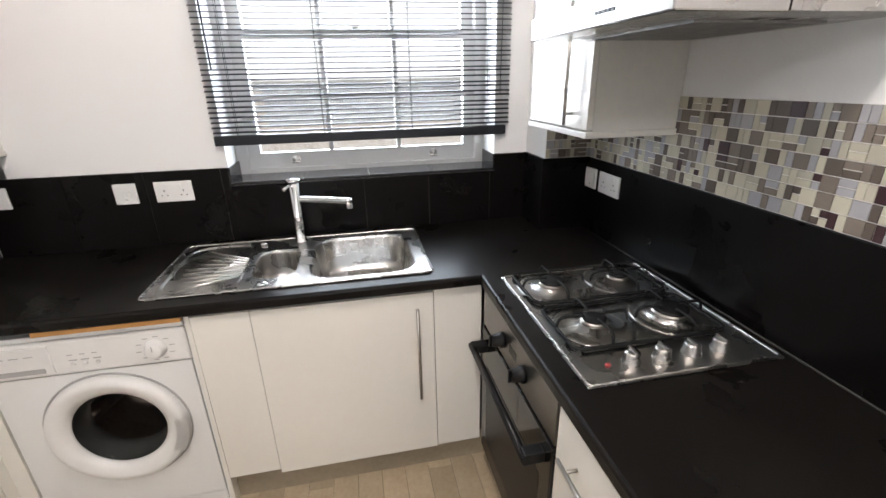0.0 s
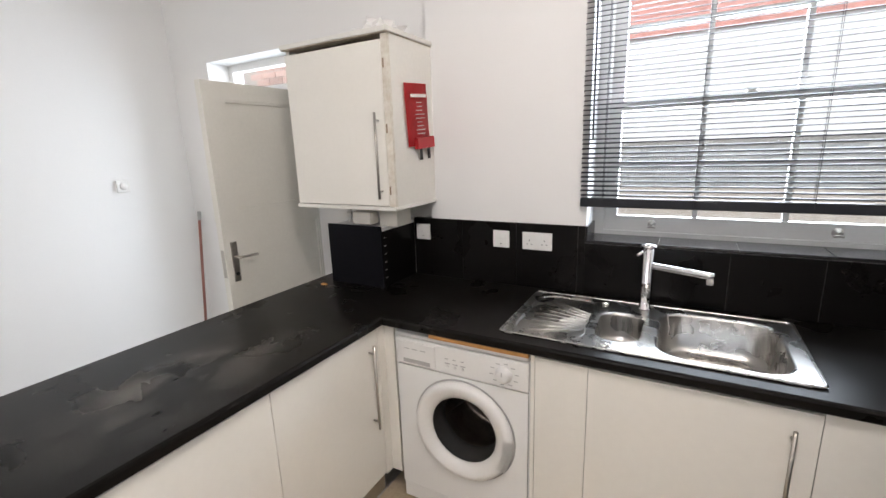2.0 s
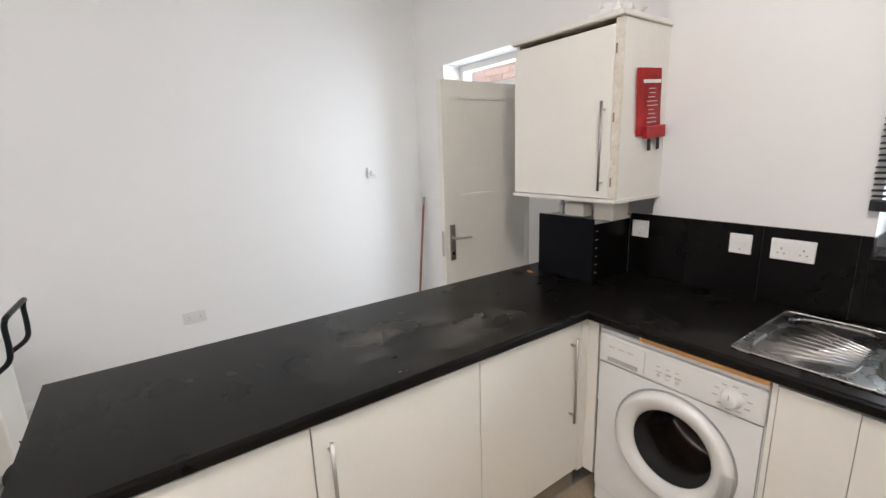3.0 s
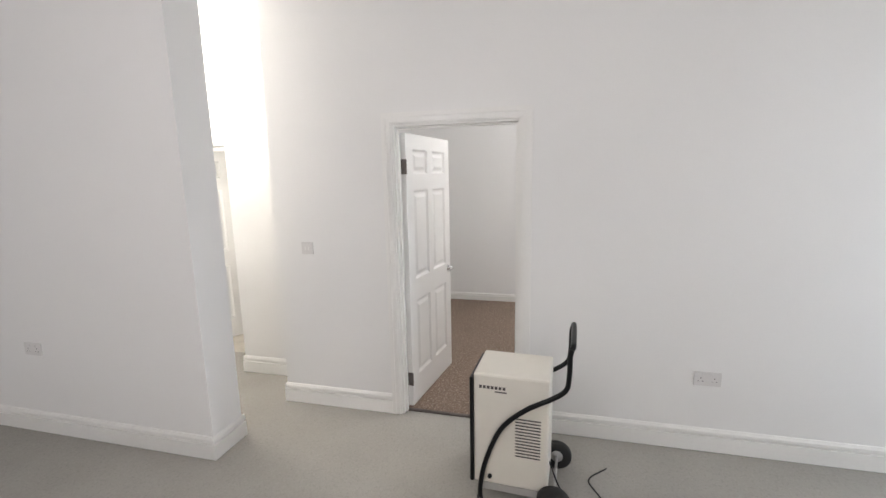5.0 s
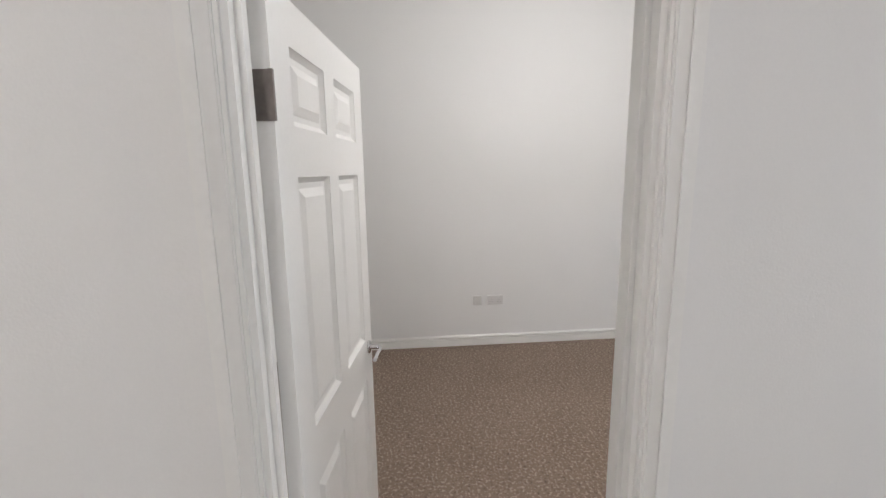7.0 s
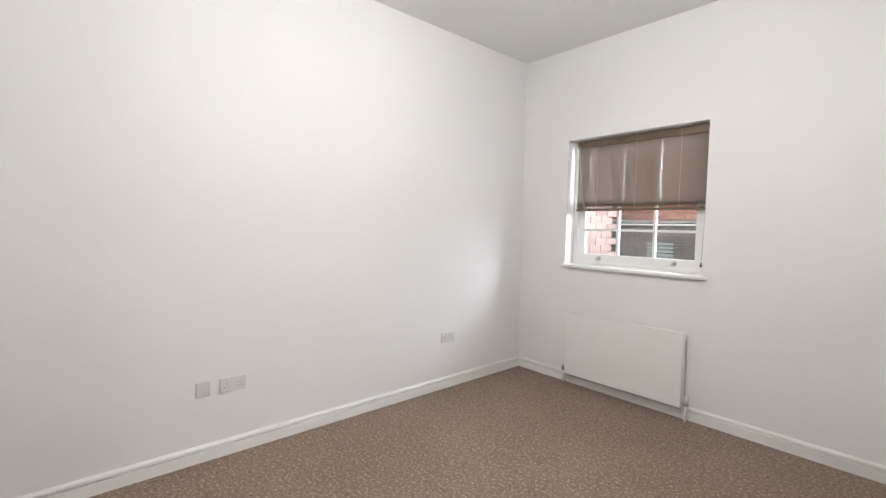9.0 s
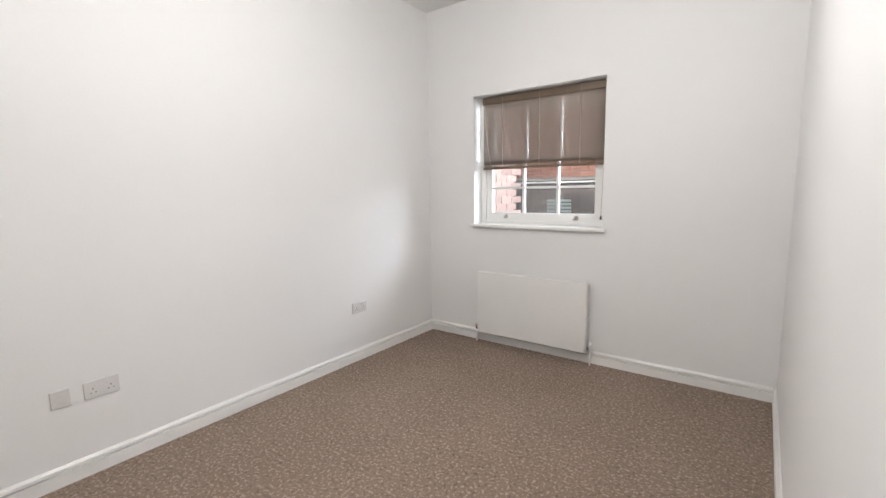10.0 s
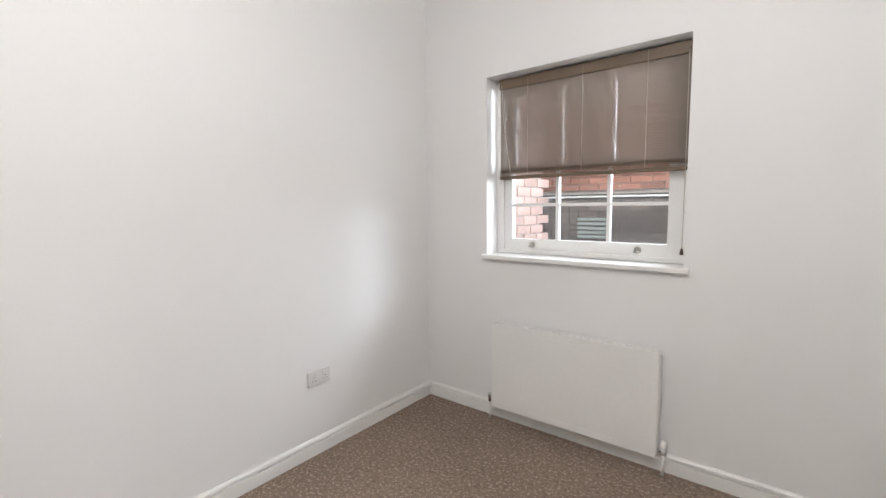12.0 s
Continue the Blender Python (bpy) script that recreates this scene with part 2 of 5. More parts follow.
def tube(bm, pts, r, seg=10, closed=False):
    """Round bar along points."""
    pts = [Vector(p) for p in pts]
    rings, n = [], len(pts)
    side = None
    for i, p in enumerate(pts):
        a = pts[i - 1] if (i or closed) else p
        b = pts[(i + 1) % n] if (i < n - 1 or closed) else p
        d = (b - a).normalized()
        if side is None:
            side = d.orthogonal().normalized()
        side = (side - d * side.dot(d)).normalized()
        up = d.cross(side)
        rings.append([bm.verts.new(p + r * (math.cos(t) * side + math.sin(t) * up)) for t in (2 * math.pi * k / seg for k in range(seg))])
    for i in range(n if closed else n - 1):
        a, b = rings[i], rings[(i + 1) % n]
        for k in range(seg):
            f = bm.faces.new((a[k], a[(k + 1) % seg], b[(k + 1) % seg], b[k]))
            f.smooth = True
    if not closed:
        bm.faces.new(rings[0][::-1])
        bm.faces.new(rings[-1])
    return bm


def curve(pts, steps=6):
    """Smooth points through the given ones."""
    p = [Vector(q) for q in pts]
    p = [2 * p[0] - p[1], *p, 2 * p[-1] - p[-2]]
    out = []
    for i in range(1, len(p) - 2):
        for k in range(steps):
            t = k / steps
            out.append(0.5 * (2 * p[i] + (p[i + 1] - p[i - 1]) * t + (2 * p[i - 1] - 5 * p[i] + 4 * p[i + 1] - p[i + 2]) * t * t + (3 * p[i] - p[i - 1] - 3 * p[i + 1] + p[i + 2]) * t ** 3))
    return [*out, p[-2]]


def lathe(bm, profile, m, seg=32, caps=True):
    """Turned shape: (radius, height) pairs round the z axis of m."""
    rings = [[bm.verts.new(m @ Vector((r * math.cos(a), r * math.sin(a), h))) for a in (2 * math.pi * k / seg for k in range(seg))] for r, h in profile]
    for a, b in zip(rings, rings[1:]):
        for k in range(seg):
            f = bm.faces.new((a[k], a[(k + 1) % seg], b[(k + 1) % seg], b[k]))
            f.smooth = True
    for ring, flip in ((rings[0], True), (rings[-1], False)):
        if caps and (ring[0].co - ring[seg // 2].co).length > 1e-5:
            bm.faces.new(ring[::-1] if flip else ring)
    return bm


def bars(bm, axis, spans):
    """Joined boxes."""
    for s in spans:
        box(bm, *s)
    return bm


def rounded(x0, x1, y0, y1, r, n=6):
    """Outline of a rounded rectangle, counter-clockwise."""
    out = []
    for cx, cy, a0 in ((x1 - r, y1 - r, 0), (x0 + r, y1 - r, 90), (x0 + r, y0 + r, 180), (x1 - r, y0 + r, 270)):
        for k in range(n + 1):
            a = radians(a0 + 90 * k / n)
            out.append((cx + r * math.cos(a), cy + r * math.sin(a)))
    return out


def mesh(name, bm, material):
    bmesh.ops.recalc_face_normals(bm, faces=bm.faces)
    me = bpy.data.meshes.new(name)
    bm.to_mesh(me)
    bm.free()
    me.materials.append(material)
    return me


def part(name, bm, material, parent, label=""):
    ob = new(name, mesh(name, bm, material))
    ob.parent = parent
    return tagged(ob, label)


def thing(name, label, category, m=None, group="", kind=""):
    ob = new(name)
    ob.empty_display_size = 0.1
    ob.matrix_world = m or Matrix.Identity(4)
    return tagged(ob, label, category, group, kind)


def structure(name, bm, material, label, category):
    return tagged(new(name, mesh(name, bm, material)), label, category, kind="structure")


# ---- walls, floors, ceiling ----
H = 3.0


def wall_along_x(name, x0, x1, y0, y1, holes=(), label="plain white painted wall"):
    """Wall between x0 and x1; holes as (x0, x1, z0, z1)."""
    bm, x = bmesh.new(), x0
    for a, b, z0, z1 in sorted(holes):
        box(bm, x, a, y0, y1, 0, H)
        if z0 > 0:
            box(bm, a, b, y0, y1, 0, z0)
        box(bm, a, b, y0, y1, z1, H)
        x = b
    box(bm, x, x1, y0, y1, 0, H)
    return structure(name, bm, WALL, label, "wall")


def wall_along_y(name, y0, y1, x0, x1, holes=(), label="plain white painted wall"):
    bm, y = bmesh.new(), y0
    for a, b, z0, z1 in sorted(holes):
        box(bm, x0, x1, y, a, 0, H)
        if z0 > 0:
            box(bm, x0, x1, a, b, 0, z0)
        box(bm, x0, x1, a, b, z1, H)
        y = b
    box(bm, x0, x1, y, y1, 0, H)
    return structure(name, bm, WALL, label, "wall")


XL, XB, XR = -2.475, -5.42, 2.25
KW = (0.68, 1.87, 1.165, 2.52)
BW = (-4.915, -3.775, 1.07, 2.19)
ED = (-2.045, -1.08, 0.0, 2.265)
BD = (-3.835, -3.0, 0.0, 2.025)
HD = (-6.33, -5.55, 0.0, 2.025)
wall_along_x("wall_kitchen_north", -0.14, XR, 0.0, 0.35, [KW], "cream white kitchen wall with window opening")
wall_along_x("wall_living_north", XL, -0.14, 0.10, 0.40, [ED], "white wall with back door opening")
wall_along_x("wall_bedroom_north", XB, XL - 0.10, 0.0, 0.35, [BW], "white bedroom wall with window opening")
wall_along_y("wall_east", -7.0, 0.35, XR, XR + 0.14)
wall_along_y("wall_partition", -4.755, -2.80, XL - 0.10, XL, [BD], "white partition wall with bedroom doorway")
wall_along_y("wall_partition_north", -2.80, 0.40, XL - 0.18, XL, label="white partition wall, thicker past the doorway")
wall_along_x("wall_bedroom_south", XB, XL - 0.10, -4.755, -4.66)
wall_along_y("wall_west", -7.0, 0.35, XB - 0.14, XB, label="white bedroom wall with soft lamp glow")
wall_along_y("wall_hall", -5.43, -4.755, -2.97, -2.85)
wall_along_x("wall_hall_return", -3.32, -2.97, -5.43, -5.31)
wall_along_y("wall_hall_door", -7.0, -5.43, -3.32, -3.2, [HD], "white hall wall with bathroom doorway")
wall_along_x("wall_bathroom_north", XB, -3.32, -5.43, -5.31)
wall_along_y("wall_hall_end", -7.0, -4.785, -1.99, -1.74, label="white wall end between living room and hall")
wall_along_x("wall_south", XB - 0.14, XR + 0.14, -7.14, -7.0)
structure("wall_corner_column", slab(2.034, XR, -0.215, 0.0, 0.91, H), WALL, "white boxed column in the kitchen corner", "column")
structure("ceiling", slab(XB - 0.14, XR + 0.14, -7.14, 0.40, H, H + 0.12), CEIL, "plain white ceiling", "ceiling")
structure("floor", slab(XB - 0.14, XR + 0.14, -7.14, 0.40, -0.25, -0.022), PAVING, "concrete sub floor", "floor")
structure("floor_living", bars(bmesh.new(), "", [(XL, XR, -7, 0.10, -0.022, -0.004), (-3.2, XL, -7, -4.755, -0.022, -0.004), (XL - 0.06, XL, BD[0] + 0.03, BD[1] - 0.03, -0.022, -0.004)]), CARPET_GREY, "pale grey beige short pile carpet", "carpet")
structure("floor_bedroom", bars(bmesh.new(), "", [(XB, XL - 0.10, -4.66, 0, -0.022, 0.0), (XL - 0.10, XL - 0.06, BD[0] + 0.03, BD[1] - 0.03, -0.022, 0.0)]), CARPET_BROWN, "brown flecked pile carpet", "carpet")
structure("floor_bathroom", slab(XB, -3.2, -7, -5.43, -0.022, -0.002), mat("pale_bath_vinyl", (0.52, 0.48, 0.42), 0.4, 0, 0.1, 6, 40), "beige vinyl bathroom floor", "floor")
structure("trim", slab(XL - 0.075, XL - 0.045, BD[0] + 0.03, BD[1] - 0.03, -0.002, 0.006), BRASS, "dark metal carpet threshold strip", "threshold")


def skirting(p0, p1, h, out, thick=0.018):
    """Moulded board from p0 to p1 on a wall whose room side is out."""
    prof = [(0, 0), (thick, 0), (thick, 0.66 * h), (thick * 0.15, 0.67 * h), (thick * 0.15, 0.74 * h), (thick * 0.8, 0.75 * h), (thick * 0.8, 0.88 * h), (thick * 0.5, 0.95 * h), (thick * 0.35, h), (0, h)]
    o = Vector((*out, 0))
    bm = bmesh.new()
    rings = [[bm.verts.new(Vector((*p, 0)) + o * a + Vector((0, 0, b))) for a, b in prof] for p in (p0, p1)]
    n = len(prof)
    for k in range(n):
        bm.faces.new((rings[0][k], rings[0][(k + 1) % n], rings[1][(k + 1) % n], rings[1][k]))
    bm.faces.new(rings[0])
    bm.faces.new(rings[1][::-1])
    return structure("baseboard", bm, TRIM, "white gloss moulded skirting board", "skirting board")


SL, SB = 0.145, 0.097
skirting((XL, -4.755), (XL, BD[0] - 0.065), SL, (1, 0))
skirting((XL, BD[1] + 0.065), (XL, 0.10), SL, (1, 0))
skirting((XL - 0.375, -4.755), (XL + 0.018, -4.755), SL, (0, -1))
skirting((-2.85, -5.43), (-2.85, -4.773), SL, (1, 0))
skirting((-3.2, -5.43), (-2.832, -5.43), SL, (0, -1))
skirting((-1.74, -7.0), (-1.74, -4.785), SL, (1, 0))
skirting((-2.008, -4.785), (-1.722, -4.785), SL, (0, 1))
skirting((-1.99, -7.0), (-1.99, -4.785), SL, (-1, 0))
skirting((XL, 0.10), (ED[0] - 0.0, 0.10), SL, (0, -1))
skirting((ED[1], 0.10), (-0.7, 0.10), SL, (0, -1))
skirting((XB, -4.66), (XB, 0.0), SB, (1, 0))
skirting((XB + 0.018, 0.0), (XL - 0.198, 0.0), SB, (0, -1))
skirting((XL - 0.18, -2.80), (XL - 0.18, 0.0), SB, (-1, 0))
skirting((XB + 0.018, -4.66), (XL - 0.118, -4.66), SB, (0, 1))
skirting((XR, -7.0), (XR, -2.5), SL, (-1, 0))


# ---- doors ----
def doorway(xf, xb, y0, y1, z1, name, t=0.03):
    """Lining and moulded architraves of a doorway in a wall along y; xf and xb are the wall's faces."""
    ob = thing(name, "white gloss moulded door frame and architrave", "door frame", kind="structure")
    bm = bmesh.new()
    bars(bm, "", [(xb, xf, y0, y0 + t, 0, z1), (xb, xf, y1 - t, y1, 0, z1), (xb, xf, y0 + t, y1 - t, z1 - t, z1)])
    part("lining", bm, TRIM, ob)
    bm = bmesh.new()
    s0, s1 = xb + 0.042, xb + 0.070
    bars(bm, "", [(s0, s1, y0 + t, y0 + t + 0.013, 0, z1 - t), (s0, s1, y1 - t - 0.013, y1 - t, 0, z1 - t), (s0, s1, y0 + t + 0.013, y1 - t - 0.013, z1 - t - 0.013, z1 - t)])
    part("door_stop", bm, TRIM, ob)
    for x, s in ((xf, 1), (xb, -1)):
        bm = bmesh.new()
        # stepped moulding: three layers, each narrower and prouder, mitred at the corners
        for w0, w1, d in ((-0.008, 0.065, 0.011), (0.0, 0.052, 0.016), (0.034, 0.062, 0.021), (0.004, 0.014, 0.019)):
            a, b = sorted((x, x + s * d))
            box(bm, a, b, y0 - w1, y0 - w0, 0, z1 + w0)
            box(bm, a, b, y1 + w0, y1 + w1, 0, z1 + w0)
            box(bm, a, b, y0 - w1, y1 + w1, z1 + w0, z1 + w1)
        part("architrave", bm, TRIM, ob)
    return ob


def lever_handle(ob, x, z, y, s, material=CHROME):
    """Round rose and bent lever on a door face at y, pointing back along the leaf."""
    h = part("door_handle", lathe(bmesh.new(), [(0.001, 0), (0.026, 0), (0.026, 0.006), (0.022, 0.009), (0.009, 0.01), (0.008, 0.045), (0.001, 0.047)], pose(x, y, z, -90 * s), 20), material, ob, "polished chrome lever handle")
    part("lever", tube(bmesh.new(), curve([(x, y + s * 0.045, z), (x - 0.02, y + s * 0.052, z), (x - 0.07, y + s * 0.05, z), (x - 0.115, y + s * 0.05, z - 0.004)]), 0.0075), material, h)


def six_panel_door(name, m, w=0.79, h=1.972, t=0.038):
    """Moulded six panel leaf; hinge edge at the origin, leaf along +x."""
    ob = thing(name, "white painted six panel door standing open", "door", m, kind="structure")
    z0 = 0.012
    st, mid = 0.105, 0.09
    px = ((st, (w - mid) / 2), ((w + mid) / 2, w - st))
    pz = ((0.22, 0.79), (0.95, 1.585), (1.70, 1.87))
    bm = bmesh.new()
    for a, b in ((0, px[0][0]), (px[0][1], px[1][0]), (px[1][1], w)):
        box(bm, a, b, 0, t, z0, h)
    for a, b in ((z0, pz[0][0]), (pz[0][1], pz[1][0]), (pz[1][1], pz[2][0]), (pz[2][1], h)):
        for c, d in px:
            box(bm, c, d, 0, t, a, b)
    part("leaf_frame", bm, DOORWHITE, ob)
    for x0, x1 in px:
        for a, b in pz:
            bm = slab(x0, x1, 0.013, t - 0.013, a, b)
            for y, s in ((0.013, -1), (t - 0.013, 1)):
                # sloped moulding round the panel and a raised, bevelled field
                for i0, i1, d0, d1 in ((0.0, 0.014, 0.011, 0.0), (0.028, 0.05, 0.0, 0.009)):
                    o = [bm.verts.new((x, y + s * d0, z)) for x, z in ((x0 + i0, a + i0), (x1 - i0, a + i0), (x1 - i0, b - i0), (x0 + i0, b - i0))]
                    n = [bm.verts.new((x, y + s * d1, z)) for x, z in ((x0 + i1, a + i1), (x1 - i1, a + i1), (x1 - i1, b - i1), (x0 + i1, b - i1))]
                    for k in range(4):
                        bm.faces.new((o[k], o[(k + 1) % 4], n[(k + 1) % 4], n[k]))
                    if d1 > d0:
                        bm.faces.new(n)
            part("panel", bm, DOORWHITE, ob)
    for y, s in ((0, -1), (t, 1)):
        lever_handle(ob, w - 0.06, 0.905, y, s)
    for z in (0.22, 1.75):
        part("hinge", bars(bmesh.new(), "", [(-0.004, -0.0005, 0.001, t - 0.002, z - 0.05, z + 0.05), (-0.008, 0.0, -0.006, 0.003, z - 0.05, z + 0.05)]), BRASS, ob, "tarnished metal butt hinge")
    return ob


doorway(XL, XL - 0.10, BD[0], BD[1], BD[3], "door_frame_1", 0.022)
six_panel_door("door_1", pose(XL - 0.097, BD[0] + 0.060, 0, 0, 0, 172.2))
doorway(-3.2, -3.32, HD[0], HD[1], HD[3], "door_frame_2")
six_panel_door("door_2", pose(-3.318, HD[0] + 0.035, 0, 0, 0, 143), w=0.7)


def back_door():
    """Framed two panel back door standing open into the room, and its frame with a glazed top light."""
    fr = thing("door_frame_3", "white painted back door frame with glazed top light", "door frame", kind="structure")
    x0, x1, z1 = ED[0], ED[1], ED[3]
    ya, yb = 0.27, 0.34
    bm = bars(bmesh.new(), "", [(x0, x0 + 0.05, ya, yb, 0, z1), (x1 - 0.05, x1, ya, yb, 0, z1), (x0 + 0.05, x1 - 0.05, ya, yb, z1 - 0.05, z1), (x0 + 0.05, x1 - 0.05, ya, yb, 2.03, 2.085)])
    part("frame", bm, TRIM, fr)
    p = part("pane", slab(x0 + 0.05, x1 - 0.05, 0.30, 0.306, 2.085, z1 - 0.05), GLASS, fr, "clear top light pane")
    p.visible_shadow = False
    part("sill", slab(x0, x1, 0.10, 0.42, -0.02, 0.02, 0.004), PAVING, fr, "worn door sill")
    ob = thing("door_3", "cream painted two panel back door standing open", "door", pose(x1 - 0.055, 0.262, 0, 0, 0, -91), kind="structure")
    w, t, h = 0.835, 0.044, 1.992
    st = 0.12
    pz = ((0.25, 1.17), (1.30, 1.90))
    bm = bmesh.new()
    for a, b in ((0, st), (w - st, w)):
        box(bm, a, b, -t, 0, 0.02, h)
    for a, b in ((0.02, pz[0][0]), (pz[0][1], pz[1][0]), (pz[1][1], h)):
        box(bm, st, w - st, -t, 0, a, b)
    part("leaf_frame", bm, OLDDOOR, ob)
    for a, b in pz:
        part("panel", slab(st - 0.002, w - st + 0.002, -t + 0.014, -0.014, a, b), OLDDOOR, ob)
        bm = bmesh.new()
        for y, y2 in ((-0.014, -0.004), (-t + 0.004, -t + 0.014)):
            bars(bm, "", [(st, st + 0.014, y, y2, a, b), (w - st - 0.014, w - st, y, y2, a, b), (st, w - st, y, y2, a, a + 0.014), (st, w - st, y, y2, b - 0.014, b)])
        part("moulding", bm, OLDDOOR, ob)
    for y, s in ((0, 1), (-t, -1)):
        a, b = sorted((y, y + s * 0.008))
        pl = part("handle_plate", slab(w - 0.075, w - 0.035, a, b, 0.90, 1.13, 0.003), NICKEL, ob, "satin metal handle plate")
        part("lever", tube(bmesh.new(), curve([(w - 0.055, y, 1.045), (w - 0.055, y + s * 0.05, 1.045), (w - 0.075, y + s * 0.055, 1.045), (w - 0.17, y + s * 0.05, 1.04)]), 0.008), NICKEL, pl)
        part("keyhole", lathe(bmesh.new(), [(0.001, 0), (0.011, 0), (0.011, 0.004), (0.001, 0.004)], pose(w - 0.055, y + s * 0.008, 0.945, -90 * s), 14), BLACK, pl)
    part("latch", slab(w, w + 0.003, -t + 0.01, -0.01, 0.93, 1.09), NICKEL, ob)


back_door()


# ---- windows ----
def sash(parent, x0, x1, z0, z1, y, name, cols=3, rows=2, stile=0.055, bot=0.07, top=0.04, bar=0.02):
    """One glazed sash with glazing bars."""
    d = 0.04
    bm = bars(bmesh.new(), "", [(x0, x0 + stile, y, y + d, z0, z1), (x1 - stile, x1, y, y + d, z0, z1), (x0 + stile, x1 - stile, y, y + d, z0, z0 + bot), (x0 + stile, x1 - stile, y, y + d, z1 - top, z1)])
    sa = part("sash", bm, TRIM, parent)
    gx0, gx1, gz0, gz1 = x0 + stile, x1 - stile, z0 + bot, z1 - top
    for k in range(1, cols):
        x = gx0 + (gx1 - gx0) * k / cols
        part("glazing_bar", slab(x - bar / 2, x + bar / 2, y + 0.004, y + d - 0.004, gz0, gz1), TRIM, sa)
    for k in range(1, rows):
        z = gz0 + (gz1 - gz0) * k / rows
        part("glazing_bar", slab(gx0, gx1, y + 0.006, y + d - 0.006, z - bar / 2, z + bar / 2), TRIM, sa)
    for i in range(cols):
        for k in range(rows):
            a = gx0 + (gx1 - gx0) * i / cols
            c = gz0 + (gz1 - gz0) * k / rows
            p = part("pane", slab(a, a + (gx1 - gx0) / cols, y + 0.018, y + 0.022, c, c + (gz1 - gz0) / rows), GLASS, sa)
            p.visible_shadow = False
    return sa


def sash_window(name, x0, x1, z0, z1, y, zm, label):
    ob = thing(name, label, "window", kind="structure")
    f = 0.05
    bm = bars(bmesh.new(), "", [(x0, x0 + f, y - 0.01, y + 0.10, z0, z1), (x1 - f, x1, y - 0.01, y + 0.10, z0, z1), (x0 + f, x1 - f, y - 0.01, y + 0.10, z1 - f, z1), (x0 + f, x1 - f, y - 0.01, y + 0.10, z0, z0 + 0.025)])
    part("window_frame", bm, TRIM, ob)
    sash(ob, x0 + f, x1 - f, z0 + 0.025, zm + 0.02, y + 0.005, "lower")
    sash(ob, x0 + f, x1 - f, zm - 0.02, z1 - f, y + 0.05, "upper", bot=0.04, top=0.05)
    for k in (0.22, 0.78):
        x = x0 + (x1 - x0) * k
        lift = lathe(bmesh.new(), [(0.001, 0), (0.02, 0), (0.018, 0.006), (0.008, 0.01), (0.006, 0.02), (0.001, 0.021)], pose(x, y + 0.005, z0 + 0.06, 90), 12)
        tube(lift, curve([(x - 0.016, y - 0.016, z0 + 0.048), (x, y - 0.022, z0 + 0.052), (x + 0.016, y - 0.016, z0 + 0.048)], 4), 0.005, 8)
        part("sash_lift", lift, NICKEL, ob, "grey metal sash lift")
    fast = lathe(bmesh.new(), [(0.001, 0), (0.022, 0), (0.02, 0.012), (0.001, 0.016)], pose((x0 + x1) / 2, y + 0.03, zm + 0.02), 14)
    box(fast, (x0 + x1) / 2 - 0.035, (x0 + x1) / 2 + 0.012, y + 0.02, y + 0.032, zm + 0.032, zm + 0.04)
    part("sash_fastener", fast, NICKEL, ob, "grey metal sash fastener")
    return ob


sash_window("window_1", KW[0], KW[1], KW[2], KW[3], 0.18, 1.765, "white painted small paned sash window over the sink")
w2 = sash_window("window_2", BW[0], BW[1], BW[2] + 0.006, BW[3], 0.14, 1.63, "white painted small paned sash window in the bedroom")
part("window_sill", slab(BW[0] - 0.025, BW[1] + 0.03, -0.035, 0.135, BW[2] - 0.024, BW[2] + 0.004, 0.006), TRIM, w2, "white gloss sill board")


def venetian_blind():
    """Lowered black venetian blind with level slats, ladder cords and wand."""
    ob = thing("venetian_blind", "black venetian blind lowered over the kitchen window", "blind")
    x0, x1, zb, zt, y = 0.655, 1.925, 1.345, 2.56, -0.022
    part("head_rail", slab(x0, x1, y - 0.014, y + 0.016, zt, zt + 0.03, 0.002), BLINDBLACK, ob)
    part("bottom_rail", slab(x0, x1 - 0.012, y - 0.014, y + 0.014, zb - 0.018, zb + 0.022, 0.004), BLINDBLACK, ob)
    n = 58
    bm = bmesh.new()
    rows = [[bm.verts.new((x, yy, zz)) for x in (x0, x1)] for yy, zz in ((-0.0125, -0.001), (-0.006, 0.0012), (0, 0.002), (0.006, 0.0012), (0.0125, -0.001), (0.0125, -0.0018), (0, 0.001), (-0.0125, -0.0018))]
    for i in range(8):
        a, b = rows[i], rows[(i + 1) % 8]
        bm.faces.new((a[0], a[1], b[1], b[0]))
    bm.faces.new([r[0] for r in rows])
    bm.faces.new([r[1] for r in rows][::-1])
    me = mesh("slat", bm, BLINDBLACK)
    for k in range(n):
        s = new("slat", me)
        s.parent = ob
        s.matrix_basis = pose(random.uniform(-0.002, 0.002), y, zb + 0.035 + (zt - zb - 0.045) * k / n, 12 + random.uniform(-1.5, 1.5), random.uniform(-0.12, 0.12), 0)
    for x in (0.75, 1.10, 1.48, 1.83):
        for dy in (-0.0135, 0.0135):
            part("ladder_cord", tube(bmesh.new(), [(x, y + dy, zb), (x, y + dy, zt)], 0.0011, 5), BLINDBLACK, ob)
    part("wand", tube(bmesh.new(), [(0.70, y - 0.03, zt), (0.703, y - 0.032, 1.62)], 0.004, 6), BLINDBLACK, ob)
    part("pull_cord", tube(bmesh.new(), curve([(1.88, y - 0.02, zt), (1.882, y - 0.024, 2.0), (1.878, y - 0.022, 1.5)]), 0.0015, 5), BLINDBLACK, ob)


venetian_blind()


